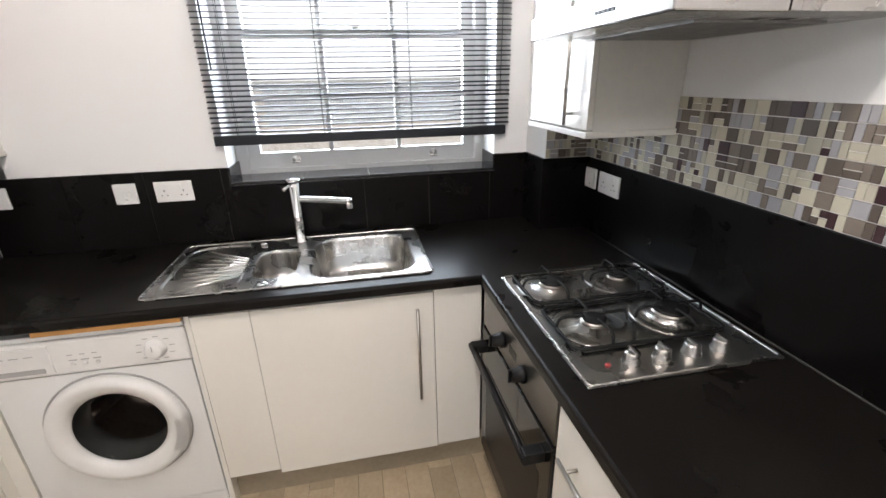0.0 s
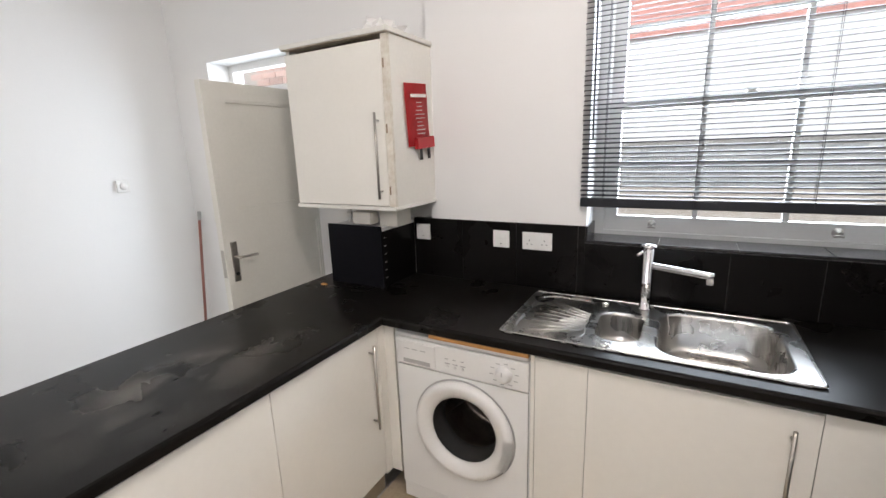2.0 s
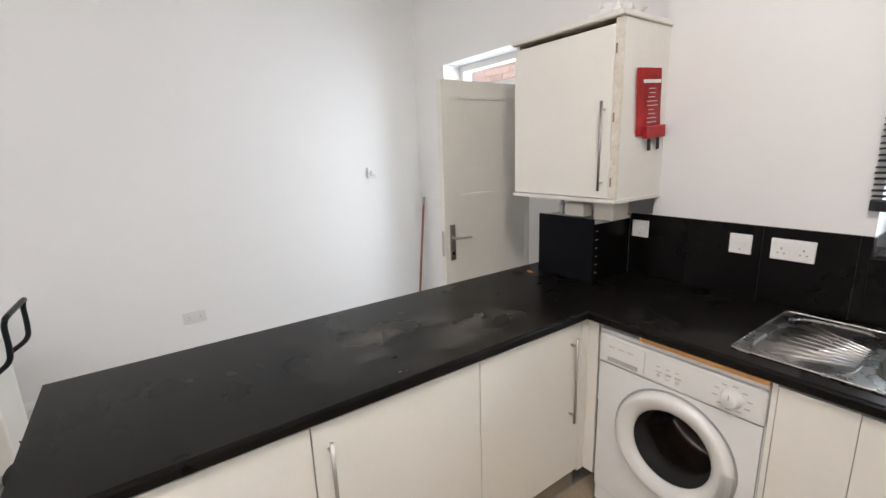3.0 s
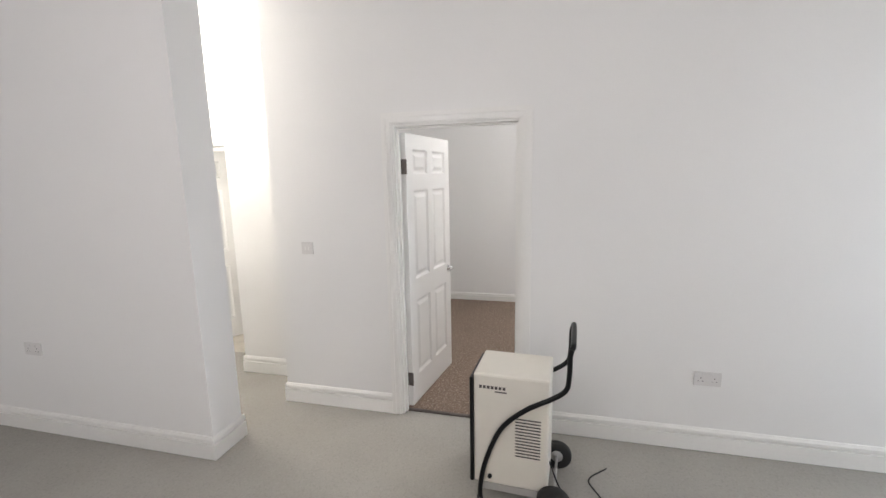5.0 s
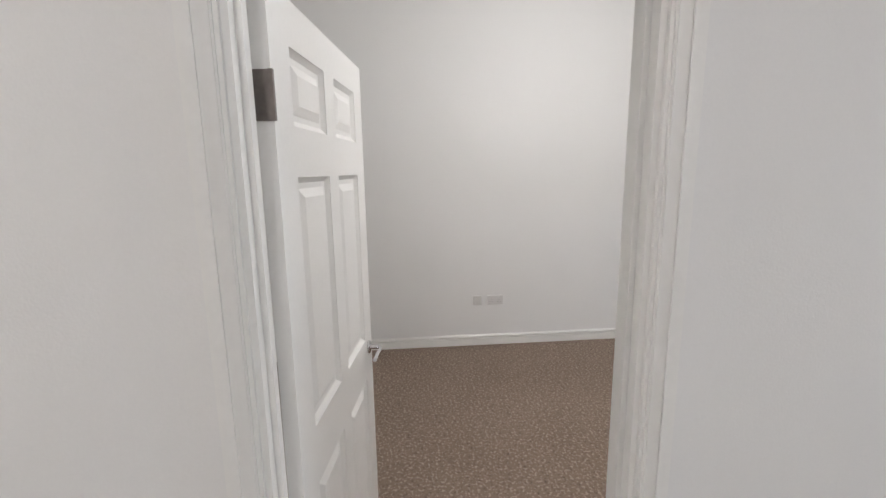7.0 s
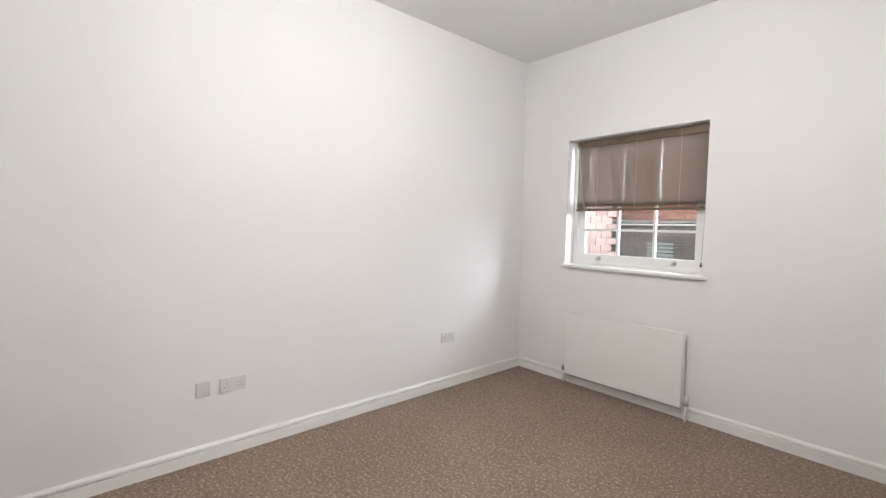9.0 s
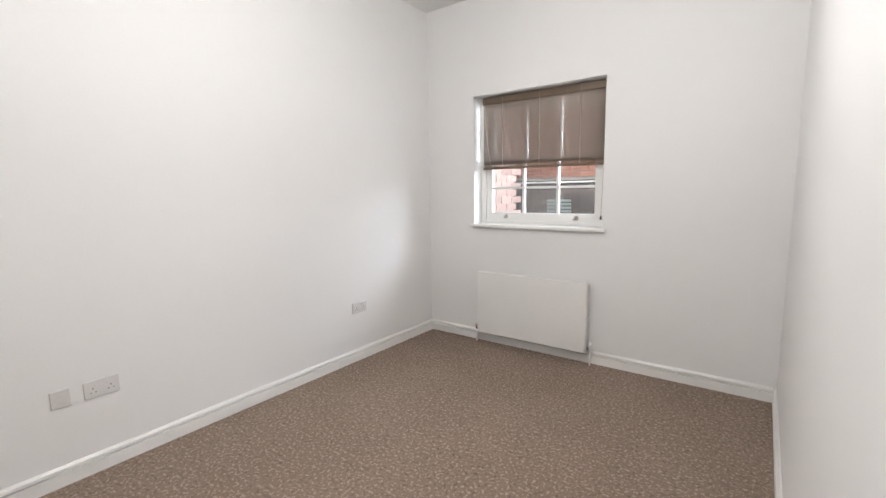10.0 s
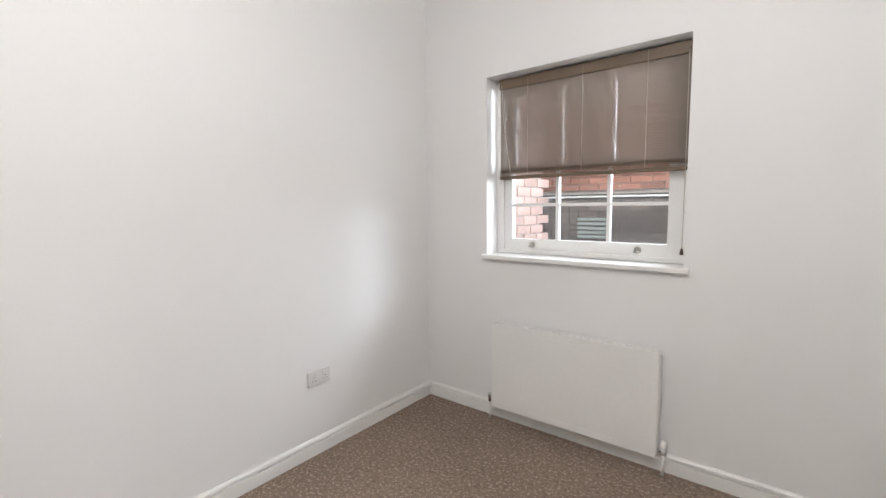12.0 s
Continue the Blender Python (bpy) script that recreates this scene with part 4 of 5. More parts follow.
def washing_machine():
    """Front loader: enamel body, control panel with drawer and dial, round door."""
    ob = thing("washing_machine", "white front loading washing machine under the worktop", "washing machine", pose(0.02, -0.628, 0))
    W, D, Ht = 0.596, 0.54, 0.85
    part("body", bars(bmesh.new(), "", [(0, 0.02, 0.014, D, 0.012, 0.829), (W - 0.02, W, 0.014, D, 0.012, 0.829), (0.02, W - 0.02, D - 0.02, D, 0.012, 0.829), (0.02, W - 0.02, 0.014, D - 0.02, 0.012, 0.03)]), APPLIANCE, ob)
    CX, CZ, n = 0.318, 0.462, 48
    bm, rings = bmesh.new(), []
    px0, px1, pz0, pz1 = 0.003, W - 0.003, 0.10, 0.70
    for y in (0.0, 0.014):
        inner, outer = [], []
        for k in range(n):
            c, q = math.cos(2 * math.pi * (k + 0.5) / n), math.sin(2 * math.pi * (k + 0.5) / n)
            f = min(((px1 if c > 0 else px0) - CX) / c, ((pz1 if q > 0 else pz0) - CZ) / q)
            inner.append([CX + 0.150 * c, CZ + 0.150 * q])
            outer.append([CX + f * c, CZ + f * q])
        for corner in ((px0, pz0), (px1, pz0), (px1, pz1), (px0, pz1)):
            k = min(range(n), key=lambda i: (outer[i][0] - corner[0]) ** 2 + (outer[i][1] - corner[1]) ** 2)
            outer[k] = list(corner)
        rings.append([[bm.verts.new((x, y, z)) for x, z in ring] for ring in (inner, outer)])
    (fi, fo), (bi, bo) = rings
    for a, b in ((fi, fo), (fo, bo), (bo, bi), (bi, fi)):
        for k in range(n):
            bm.faces.new((a[k], a[(k + 1) % n], b[(k + 1) % n], b[k]))
    part("front_panel", bm, APPLIANCE, ob)
    part("door_seal", lathe(bmesh.new(), [(0.149, -0.001), (0.149, -0.03), (0.135, -0.05), (0.13, -0.085), (0.145, -0.10)], pose(CX, 0.0, CZ, 90), 40, False), RUBBER, ob, "dark rubber door seal")
    part("drum", lathe(bmesh.new(), [(0.146, -0.10), (0.20, -0.11), (0.225, -0.13), (0.225, -0.36), (0.2, -0.38), (0.001, -0.385)], pose(CX, 0.0, CZ, 90), 40, False), DRUM, ob, "steel wash drum, inner shade put into its colour")
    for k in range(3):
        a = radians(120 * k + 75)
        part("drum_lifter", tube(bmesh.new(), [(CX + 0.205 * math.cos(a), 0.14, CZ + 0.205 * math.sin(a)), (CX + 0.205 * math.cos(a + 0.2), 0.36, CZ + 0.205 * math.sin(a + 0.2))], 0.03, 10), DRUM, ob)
    part("kick_panel", slab(0.003, W - 0.003, 0.004, 0.016, 0.02, 0.096, 0.004), APPLIANCE, ob)
    cp = part("control_panel", slab(0.0, W, -0.006, 0.016, 0.704, 0.828, 0.008), PLASTIC, ob)
    part("top", slab(0.0, W, 0.0, D, 0.83, 0.848, 0.005), APPLIANCE, ob, "white worktop lid")
    dr = part("detergent_drawer", slab(0.012, 0.20, -0.009, -0.004, 0.712, 0.815, 0.003), PLASTIC, ob)
    part("drawer_grip", slab(0.045, 0.175, -0.0105, -0.0085, 0.72, 0.737), GREYPLASTIC, dr, "grey recessed drawer grip")
    dial = part("dial", lathe(bmesh.new(), [(0.001, 0), (0.034, 0), (0.034, 0.004), (0.028, 0.008), (0.026, 0.024), (0.022, 0.027), (0.001, 0.0275)], pose(0.50, -0.006, 0.762, 90), 26), PLASTIC, ob, "white programme dial with grey base")
    part("dial_mark", slab(0.4985, 0.5015, -0.0345, -0.033, 0.765, 0.783), GREYPLASTIC, dial)
    bm = bmesh.new()
    for k in range(10):
        a = radians(36 * k + 10)
        box(bm, 0.50 + 0.052 * math.cos(a) - 0.008, 0.50 + 0.052 * math.cos(a) + 0.008, -0.0068, -0.006, 0.762 + 0.044 * math.sin(a) - 0.0015, 0.762 + 0.044 * math.sin(a) + 0.0015)
    for k in range(3):
        box(bm, 0.245 + 0.035 * k, 0.268 + 0.035 * k, -0.0068, -0.006, 0.752, 0.756)
        box(bm, 0.245 + 0.035 * k, 0.26 + 0.035 * k, -0.0068, -0.006, 0.772, 0.775)
        box(bm, 0.05 + 0.04 * k, 0.075 + 0.04 * k, -0.0098, -0.009, 0.782, 0.785)
    part("printed_marks", bm, GREYPLASTIC, cp)
    for k in range(3):
        part("button", lathe(bmesh.new(), [(0.001, 0), (0.007, 0), (0.006, 0.004), (0.001, 0.0045)], pose(0.255 + 0.035 * k, -0.006, 0.74, 90), 12), PLASTIC, cp)
    M = pose(0.318, 0.0, 0.462, 90)
    door = part("door", lathe(bmesh.new(), [(0.219, 0.0), (0.219, 0.012), (0.214, 0.024), (0.205, 0.031), (0.19, 0.031), (0.165, 0.022), (0.147, 0.006), (0.146, 0.0)], M, 48, False), PLASTIC, ob, "white round porthole door ring")
    part("groove", lathe(bmesh.new(), [(0.228, 0.0005), (0.228, 0.002), (0.221, 0.002), (0.221, 0.0005)], M, 48, False), GREYPLASTIC, ob)
    part("glass", lathe(bmesh.new(), [(0.146, 0.008), (0.140, 0.006), (0.13, -0.004), (0.118, -0.016), (0.10, -0.026), (0.05, -0.034), (0.001, -0.036)], M, 40, False), PORTHOLE, door, "clear bowl shaped porthole glass")
    bm = bmesh.new()
    rings = []
    for r, h in ((0.185, 0.034), (0.205, 0.035), (0.222, 0.028), (0.226, 0.01)):
        rings.append([bm.verts.new(M @ Vector((r * math.cos(a), r * math.sin(a), h))) for a in (radians(-32 + 4 * k) for k in range(11))])
    for a, b in zip(rings, rings[1:]):
        for k in range(10):
            bm.faces.new((a[k], a[k + 1], b[k + 1], b[k]))
    bmesh.ops.solidify(bm, geom=bm.faces[:], thickness=0.006)
    part("door_handle", bm, PLASTIC, door, "moulded white door grip")
    for x in (0.05, W - 0.05):
        for y in (0.06, D - 0.06):
            part("foot", lathe(bmesh.new(), [(0.001, 0), (0.02, 0), (0.02, 0.008), (0.008, 0.012), (0.001, 0.013)], pose(x, y, 0), 12), RUBBER, ob)


washing_machine()
strip = thing("board_strip", "raw orange brown board edge under the worktop", "board")
part("board", slab(0.20, 0.619, -0.649, -0.632, 0.856, 0.8715), OAKEDGE, strip)


def boiler_cupboard():
    """Cream wall cupboard round the boiler, worn at its edges, with one handled door."""
    ob = thing("boiler_cupboard", "cream boiler wall cupboard with worn edges and one door", "cupboard")
    x0, x1, y0, y1, z0, z1 = -0.742, -0.114, -0.356, 0.0, 1.325, 2.1
    part("side_panel", slab(x1 - 0.018, x1, y0, y1, z0 + 0.018, z1), UNITSIDE, ob)
    part("side_panel", slab(x0, x0 + 0.018, y0, y1 + 0.09, z0 + 0.018, z1), UNITSIDE, ob)
    part("bottom_panel", slab(x0 - 0.004, x1 + 0.006, y0 - 0.026, y1, z0, z0 + 0.018, 0.002), UNITSIDE, ob)
    part("back_panel", slab(x0 + 0.018, x1 - 0.018, y1 - 0.012, y1 - 0.002, z0 + 0.018, z1), UNITSIDE, ob)
    part("top_panel", slab(x0 - 0.012, x1 + 0.01, y0 - 0.035, y1, z1 + 0.004, z1 + 0.026, 0.003), UNITSIDE, ob)
    part("worn_edge", bars(bmesh.new(), "", [(x0 - 0.006, x1 + 0.004, y0 - 0.028, y1, z1, z1 + 0.004)]), mat("worn_brown_edge", (0.35, 0.26, 0.17), 0.7, 0, 0.3, 30, 90, tint=(0.6, 0.55, 0.46)), ob, "chipped brown board edge")
    d = part("door", slab(x0 + 0.004, x1 - 0.036, y0 - 0.0205, y0 - 0.002, z0 + 0.022, z1 - 0.022, 0.002), UNIT, ob)
    bar_handle(d, (x1 - 0.068, y0 - 0.0205, 1.577), (0, 0, 1), 0.39, (0, -1, 0))
    part("front_stile", slab(x1 - 0.034, x1, y0 - 0.018, y0 - 0.001, z0 + 0.019, z1 - 0.001), mat("scuffed_edge", (0.74, 0.71, 0.64), 0.4, 0, 0.1, 25, 60, tint=(0.6, 0.54, 0.45)), ob, "scuffed narrow front stile")
    for zz in (1.42, 1.7, 1.98):
        part("hinge_cup", slab(x1 - 0.03, x1 - 0.022, y0 - 0.0195, y0 - 0.017, zz - 0.02, zz + 0.02), mat("chip_brown", (0.3, 0.22, 0.15), 0.8), ob)


boiler_cupboard()
bag = thing("crumpled_bag", "pale crumpled plastic bag on top of the boiler cupboard", "bag")
bm = bmesh.new()
bmesh.ops.create_icosphere(bm, subdivisions=3, radius=1.0)
for v in bm.verts:
    f = 0.8 + 0.5 * noise.noise(v.co * 2.3)
    v.co = Vector((-0.30 + 0.16 * v.co.x * f, -0.2 + 0.1 * v.co.y * f, 2.13 + max(0, 0.08 * (v.co.z + 0.2) * f)))
part("sheet", bm, PLASTIC, bag)

box_in = thing("pipe_boxing", "boxed pipes under the boiler, faced with dark board", "boxing")
part("box", slab(-0.612, -0.262, -0.312, 0.09, WT, 1.222), WALL, box_in)
part("front_board", slab(-0.606, -0.256, -0.320, -0.312, WT + 0.001, 1.232), mat("blue_black_board", (0.006, 0.006, 0.008), 0.5, 0, 0.08, 5, 80, spec=0.06), box_in, "blue black front board")
part("side_board", slab(-0.2618, -0.254, -0.311, -0.013, WT + 0.001, 1.205), SPLASH, box_in, "black side board with slots")
for k in range(6):
    part("slot", slab(-0.2545, -0.2515, -0.303, -0.285, 0.96 + 0.042 * k, 0.963 + 0.042 * k), GREYPLASTIC, box_in)
for x, y, r in ((-0.55, -0.2, 0.011), (-0.48, -0.22, 0.011), (-0.40, -0.22, 0.008), (-0.33, -0.2, 0.011)):
    ob = thing("boiler_pipe", "pale painted boiler pipe below the cupboard", "pipe", group="boiler pipes")
    part("pipe", tube(bmesh.new(), [(x, y, 1.222), (x, y, 1.325)], r, 10), PLASTIC, ob)
    part("collar", lathe(bmesh.new(), [(0.001, 0), (r + 0.005, 0), (r + 0.005, 0.02), (0.001, 0.02)], pose(x, y, 1.26), 10), PLASTIC, ob)
valve = thing("valve_box", "small cream valve cover below the boiler cupboard", "valve cover")
part("cover", slab(-0.45, -0.33, -0.30, -0.23, 1.235, 1.30, 0.006), MACHINE, valve)
part("bracket", slab(-0.31, -0.20, -0.25, -0.12, 1.222, 1.324, 0.004), MACHINE, valve)


def fire_blanket():
    """Red hanging fire blanket pouch with pull tapes."""
    ob = thing("fire_blanket", "red fire blanket pouch hung on the boiler cupboard", "fire blanket", pose(-0.110, -0.165, 1.762, 4))
    bm = bmesh.new()
    n = 8
    grid = [[bm.verts.new((0.006 + 0.012 * math.sin(math.pi * i / n) * math.sin(math.pi * (k + 0.5) / (n + 1)) + 0.002 * noise.noise(Vector((i, k, 0)) * 0.7), -0.1 + 0.2 * i / n, -0.14 + 0.29 * k / n)) for k in range(n + 1)] for i in range(n + 1)]
    for i in range(n):
        for k in range(n):
            bm.faces.new((grid[i][k], grid[i + 1][k], grid[i + 1][k + 1], grid[i][k + 1]))
    bmesh.ops.solidify(bm, geom=bm.faces[:], thickness=0.004)
    part("pouch", bm, RED, ob)
    part("flap", slab(0.004, 0.026, -0.045, 0.115, -0.155, -0.10, 0.003), mat("dark_red", (0.38, 0.015, 0.02), 0.45), ob, "dark red lower flap")
    bm = bmesh.new()
    box(bm, 0.0195, 0.0205, -0.07, 0.07, 0.085, 0.1)
    for k in range(9):
        w = random.uniform(0.025, 0.055)
        box(bm, 0.0225, 0.0235, -w, w - random.uniform(0, 0.02), 0.06 - 0.018 * k, 0.0632 - 0.018 * k)
    part("printed_lines", bm, WHITEPRINT, ob)
    for y in (0.0, 0.075):
        part("pull_tape", slab(0.010, 0.013, y - 0.012, y + 0.012, -0.21, -0.13), BLACK, ob, "black pull tape")


fire_blanket()

# ---- kitchen: wall cupboard, hood, sockets ----
cup = thing("wall_cupboard", "cream gloss wall cupboard beside the cooker hood", "cupboard")
part("body", slab(1.95, XR - 0.002, -0.738, -0.285, 1.405, 2.12), UNITSIDE, cup)
cd = part("door", slab(1.93, 1.9495, -0.738, -0.285, 1.41, 2.12, 0.002), UNIT, cup)
bar_handle(cd, (1.93, -0.64, 1.60), (0, 0, 1), 0.36, (-1, 0, 0))
part("light_pelmet", slab(1.925, XR - 0.002, -0.745, -0.284, 1.385, 1.405, 0.002), UNITSIDE, cup)
hood = thing("cooker_hood", "integrated cooker hood with steel visor under a cupboard", "cooker hood")
part("visor", slab(1.73, 1.95, -1.33, -0.742, 1.66, 1.715, 0.004), STEEL, hood, "steel pull-out visor")
part("housing", slab(1.951, XR - 0.002, -1.33, -0.742, 1.662, 1.78), STEEL, hood)
part("filter", slab(1.86, 2.16, -1.22, -0.85, 1.656, 1.661), mat("filter_mesh", (0.28, 0.27, 0.26), 0.5, 0.7, 0.2, 30, 300, 0.001), hood, "dark grease filter")
for k in range(5):
    part("vent_slot", slab(1.7285, 1.7305, -1.16 + 0.016 * k, -1.15 + 0.016 * k, 1.683, 1.690), BLACK, hood)
hc = thing("hood_cupboard", "cream gloss cupboard above the cooker hood", "cupboard")
part("body", slab(1.95, XR - 0.002, -1.33, -0.742, 1.781, 2.12), UNITSIDE, hc)
part("door", slab(1.93, 1.9495, -1.33, -0.742, 1.72, 2.12, 0.002), UNIT, hc)


def socket(m, label, w=0.147, kind="double", face=PLASTIC):
    """Wall plate 86 mm high; local x along the wall, y out of it."""
    ob = thing("wall_socket" if kind != "switch" else "light_switch", label, "socket" if kind != "switch" else "switch", m)
    part("plate", slab(-w / 2, w / 2, 0, 0.009, -0.043, 0.043, 0.0025), face, ob)
    if kind == "double":
        for x in (-0.037, 0.037):
            part("rocker", slab(x - 0.006 - 0.012 * (x > 0) + 0.012 * (x < 0), x + 0.006 - 0.012 * (x > 0) + 0.012 * (x < 0), 0.008, 0.0125, 0.012, 0.032, 0.001), face, ob)
            bm = bars(bmesh.new(), "", [(x - 0.002, x + 0.002, 0.0088, 0.0095, 0.0, 0.008), (x - 0.014, x - 0.008, 0.0088, 0.0095, -0.017, -0.013), (x + 0.008, x + 0.014, 0.0088, 0.0095, -0.017, -0.013)])
            part("pin_holes", bm, DARKPRINT, ob)
    elif kind == "switch":
        for x in (-0.012, 0.012):
            part("rocker", slab(x - 0.006, x + 0.006, 0.008, 0.013, -0.011, 0.011, 0.0015), PLASTIC, ob)
    elif kind == "spur":
        part("rocker", slab(-0.018, -0.004, 0.008, 0.013, -0.01, 0.012, 0.001), face, ob)
        part("fuse_cover", slab(0.004, 0.022, 0.008, 0.0105, -0.01, 0.012), face, ob)
        part("mark", slab(-0.004, 0.004, 0.0085, 0.0095, -0.025, -0.022), DARKPRINT, ob)
    return ob


YT = -0.0125
S = 180
socket(pose(0.27, YT, 1.148, 0, 0, S), "white switched spur plate on black tiles", 0.086, "spur")
socket(pose(0.455, YT, 1.148, 0, 0, S), "white double socket on black tiles")
socket(pose(-0.19, YT, 1.158, 0, 0, S), "white fused spur plate below the boiler", 0.086, "spur")
socket(pose(XR - 0.0135, -0.275, 1.15, 0, 0, 90), "white switch plate on black splashback", 0.086, "spur")
socket(pose(XR - 0.0135, -0.42, 1.15, 0, 0, 90), "white double socket on black splashback")
socket(pose(XL, -1.895, 0.464, 0, 0, -90), "white double socket on the living room wall", face=GREYPLATE)
socket(pose(XL, -4.50, 1.195, 0, 0, -90), "white two gang light switch by the bedroom door", 0.09, "switch", GREYPLATE)
socket(pose(-1.74, -6.15, 0.60, 0, 0, -90), "white double socket low on the wall", face=GREYPLATE)
socket(pose(XB, -2.872, 0.425, 0, 0, -90), "white blank plate beside a socket", 0.075, "blank", mat("grey_white_plate", (0.66, 0.64, 0.62), 0.35))
socket(pose(XB, -2.71, 0.425, 0, 0, -90), "white double socket on the bedroom wall", face=GREYPLATE)
socket(pose(XB, -0.973, 0.44, 0, 0, -90), "white double socket near the bedroom corner", face=GREYPLATE)
socket(pose(-2.19, 0.10, 1.13, 0, 0, S), "white single switch by the back door", 0.086, "switch")
th = thing("thermostat", "small white room thermostat on the wall", "thermostat", pose(XL, -0.40, 1.417, 0, 0, -90))
part("case", slab(-0.042, 0.042, 0, 0.022, -0.042, 0.042, 0.005), PLASTIC, th)
part("dial", lathe(bmesh.new(), [(0.001, 0.022), (0.027, 0.022), (0.025, 0.03), (0.001, 0.031)], pose(0, 0, 0, -90), 20), PLASTIC, th)
ch = thing("door_chime", "small white alarm box with dark side over the hall door", "alarm")
part("case", slab(-3.2, -3.17, -6.03, -5.965, 2.25, 2.35, 0.004), PLASTIC, ch)
part("sounder", slab(-3.199, -3.172, -5.9648, -5.95, 2.26, 2.345), BLACK, ch)

pole = thing("broom_handle", "red brown pole with dark grip leaning in the corner", "pole")
part("shaft", tube(bmesh.new(), [(-2.40, -0.03, 0.0), (-2.395, 0.075, 1.10)], 0.011, 10), WOOD, pole)
part("grip", tube(bmesh.new(), [(-2.395, 0.075, 1.10), (-2.395, 0.083, 1.17)], 0.014, 10), GREYPLASTIC, pole, "grey end cap")


def dehumidifier():
    """Ivory box dehumidifier on two wheels with a bent tube handle frame."""
    ob = thing("dehumidifier", "ivory box dehumidifier on wheels with black tube handle", "dehumidifier", pose(-1.93, -2.99, 0, 0, 0, -3))
    part("case", slab(-0.155, 0.155, -0.185, 0.195, 0.09, 0.70, 0.012), MACHINE, ob)
    part("base_tray", slab(-0.15, 0.15, -0.16, 0.19, 0.05, 0.09), GREYPLASTIC, ob, "grey metal base tray")
    part("front_grille", slab(-0.16, 0.16, -0.205, -0.187, 0.09, 0.675, 0.004), BLACK, ob, "black front grille edge")
    for k in range(13):
        z = 0.27 + 0.017 * k
        part("vent_slot", slab(0.1545, 0.1565, 0.03, 0.155, z, z + 0.007), DARKPRINT, ob)
    bm = bars(bmesh.new(), "", [(0.1545, 0.1562, -0.155 + 0.020 * k, -0.141 + 0.020 * k, 0.622, 0.638) for k in range(7)] + [(0.1545, 0.1562, -0.075, -0.015, 0.606, 0.613)])
    part("brand_mark", bm, DARKPRINT, ob)
    part("knob", lathe(bmesh.new(), [(0.001, 0), (0.012, 0), (0.010, 0.012), (0.001, 0.013)], pose(0.155, -0.10, 0.135, 0, 90), 12), BLACK, ob)
    for s in (-1, 1):
        x = s * 0.172
        part("handle_tube", tube(bmesh.new(), curve([(x, -0.15, 0.0), (x, -0.145, 0.10), (x, -0.115, 0.24), (x, -0.04, 0.42), (x, 0.08, 0.54), (x, 0.21, 0.62), (x, 0.27, 0.672), (x, 0.283, 0.74), (x, 0.285, 0.84), (x * 0.97, 0.293, 0.878)], 6), 0.0125, 12), BLACK, ob, "bent black tube leg")
        part("foot_cap", lathe(bmesh.new(), [(0.001, 0), (0.016, 0), (0.016, 0.02), (0.001, 0.021)], pose(x, -0.15, 0), 12), RUBBER, ob)
        w = part("wheel", lathe(bmesh.new(), [(0.03, -0.018), (0.075, -0.02), (0.082, -0.012), (0.082, 0.012), (0.075, 0.02), (0.03, 0.018)], pose(s * 0.195, 0.225, 0.082, 0, 90), 28), RUBBER, ob, "black rubber wheel")
        part("rim", lathe(bmesh.new(), [(0.001, -0.02), (0.034, -0.02), (0.034, 0.02), (0.012, 0.02), (0.012, 0.026), (0.001, 0.026)], pose(s * 0.195, 0.225, 0.082, 0, 90), 18), GREYPLASTIC, w)
    part("cross_handle", tube(bmesh.new(), curve([(-0.167, 0.293, 0.878), (-0.14, 0.298, 0.888), (0.14, 0.298, 0.888), (0.167, 0.293, 0.878)], 4), 0.0135, 12), BLACK, ob)
    part("axle", tube(bmesh.new(), [(-0.18, 0.225, 0.082), (0.18, 0.225, 0.082)], 0.008, 8), GREYPLASTIC, ob)
    part("power_cable", tube(bmesh.new(), curve([(0.05, 0.195, 0.2), (0.06, 0.26, 0.05), (0.09, 0.36, 0.006), (0.02, 0.46, 0.006), (-0.12, 0.40, 0.006), (-0.25, 0.5, 0.006)], 6), 0.004, 8), BLACK, ob, "black power cable")


dehumidifier()


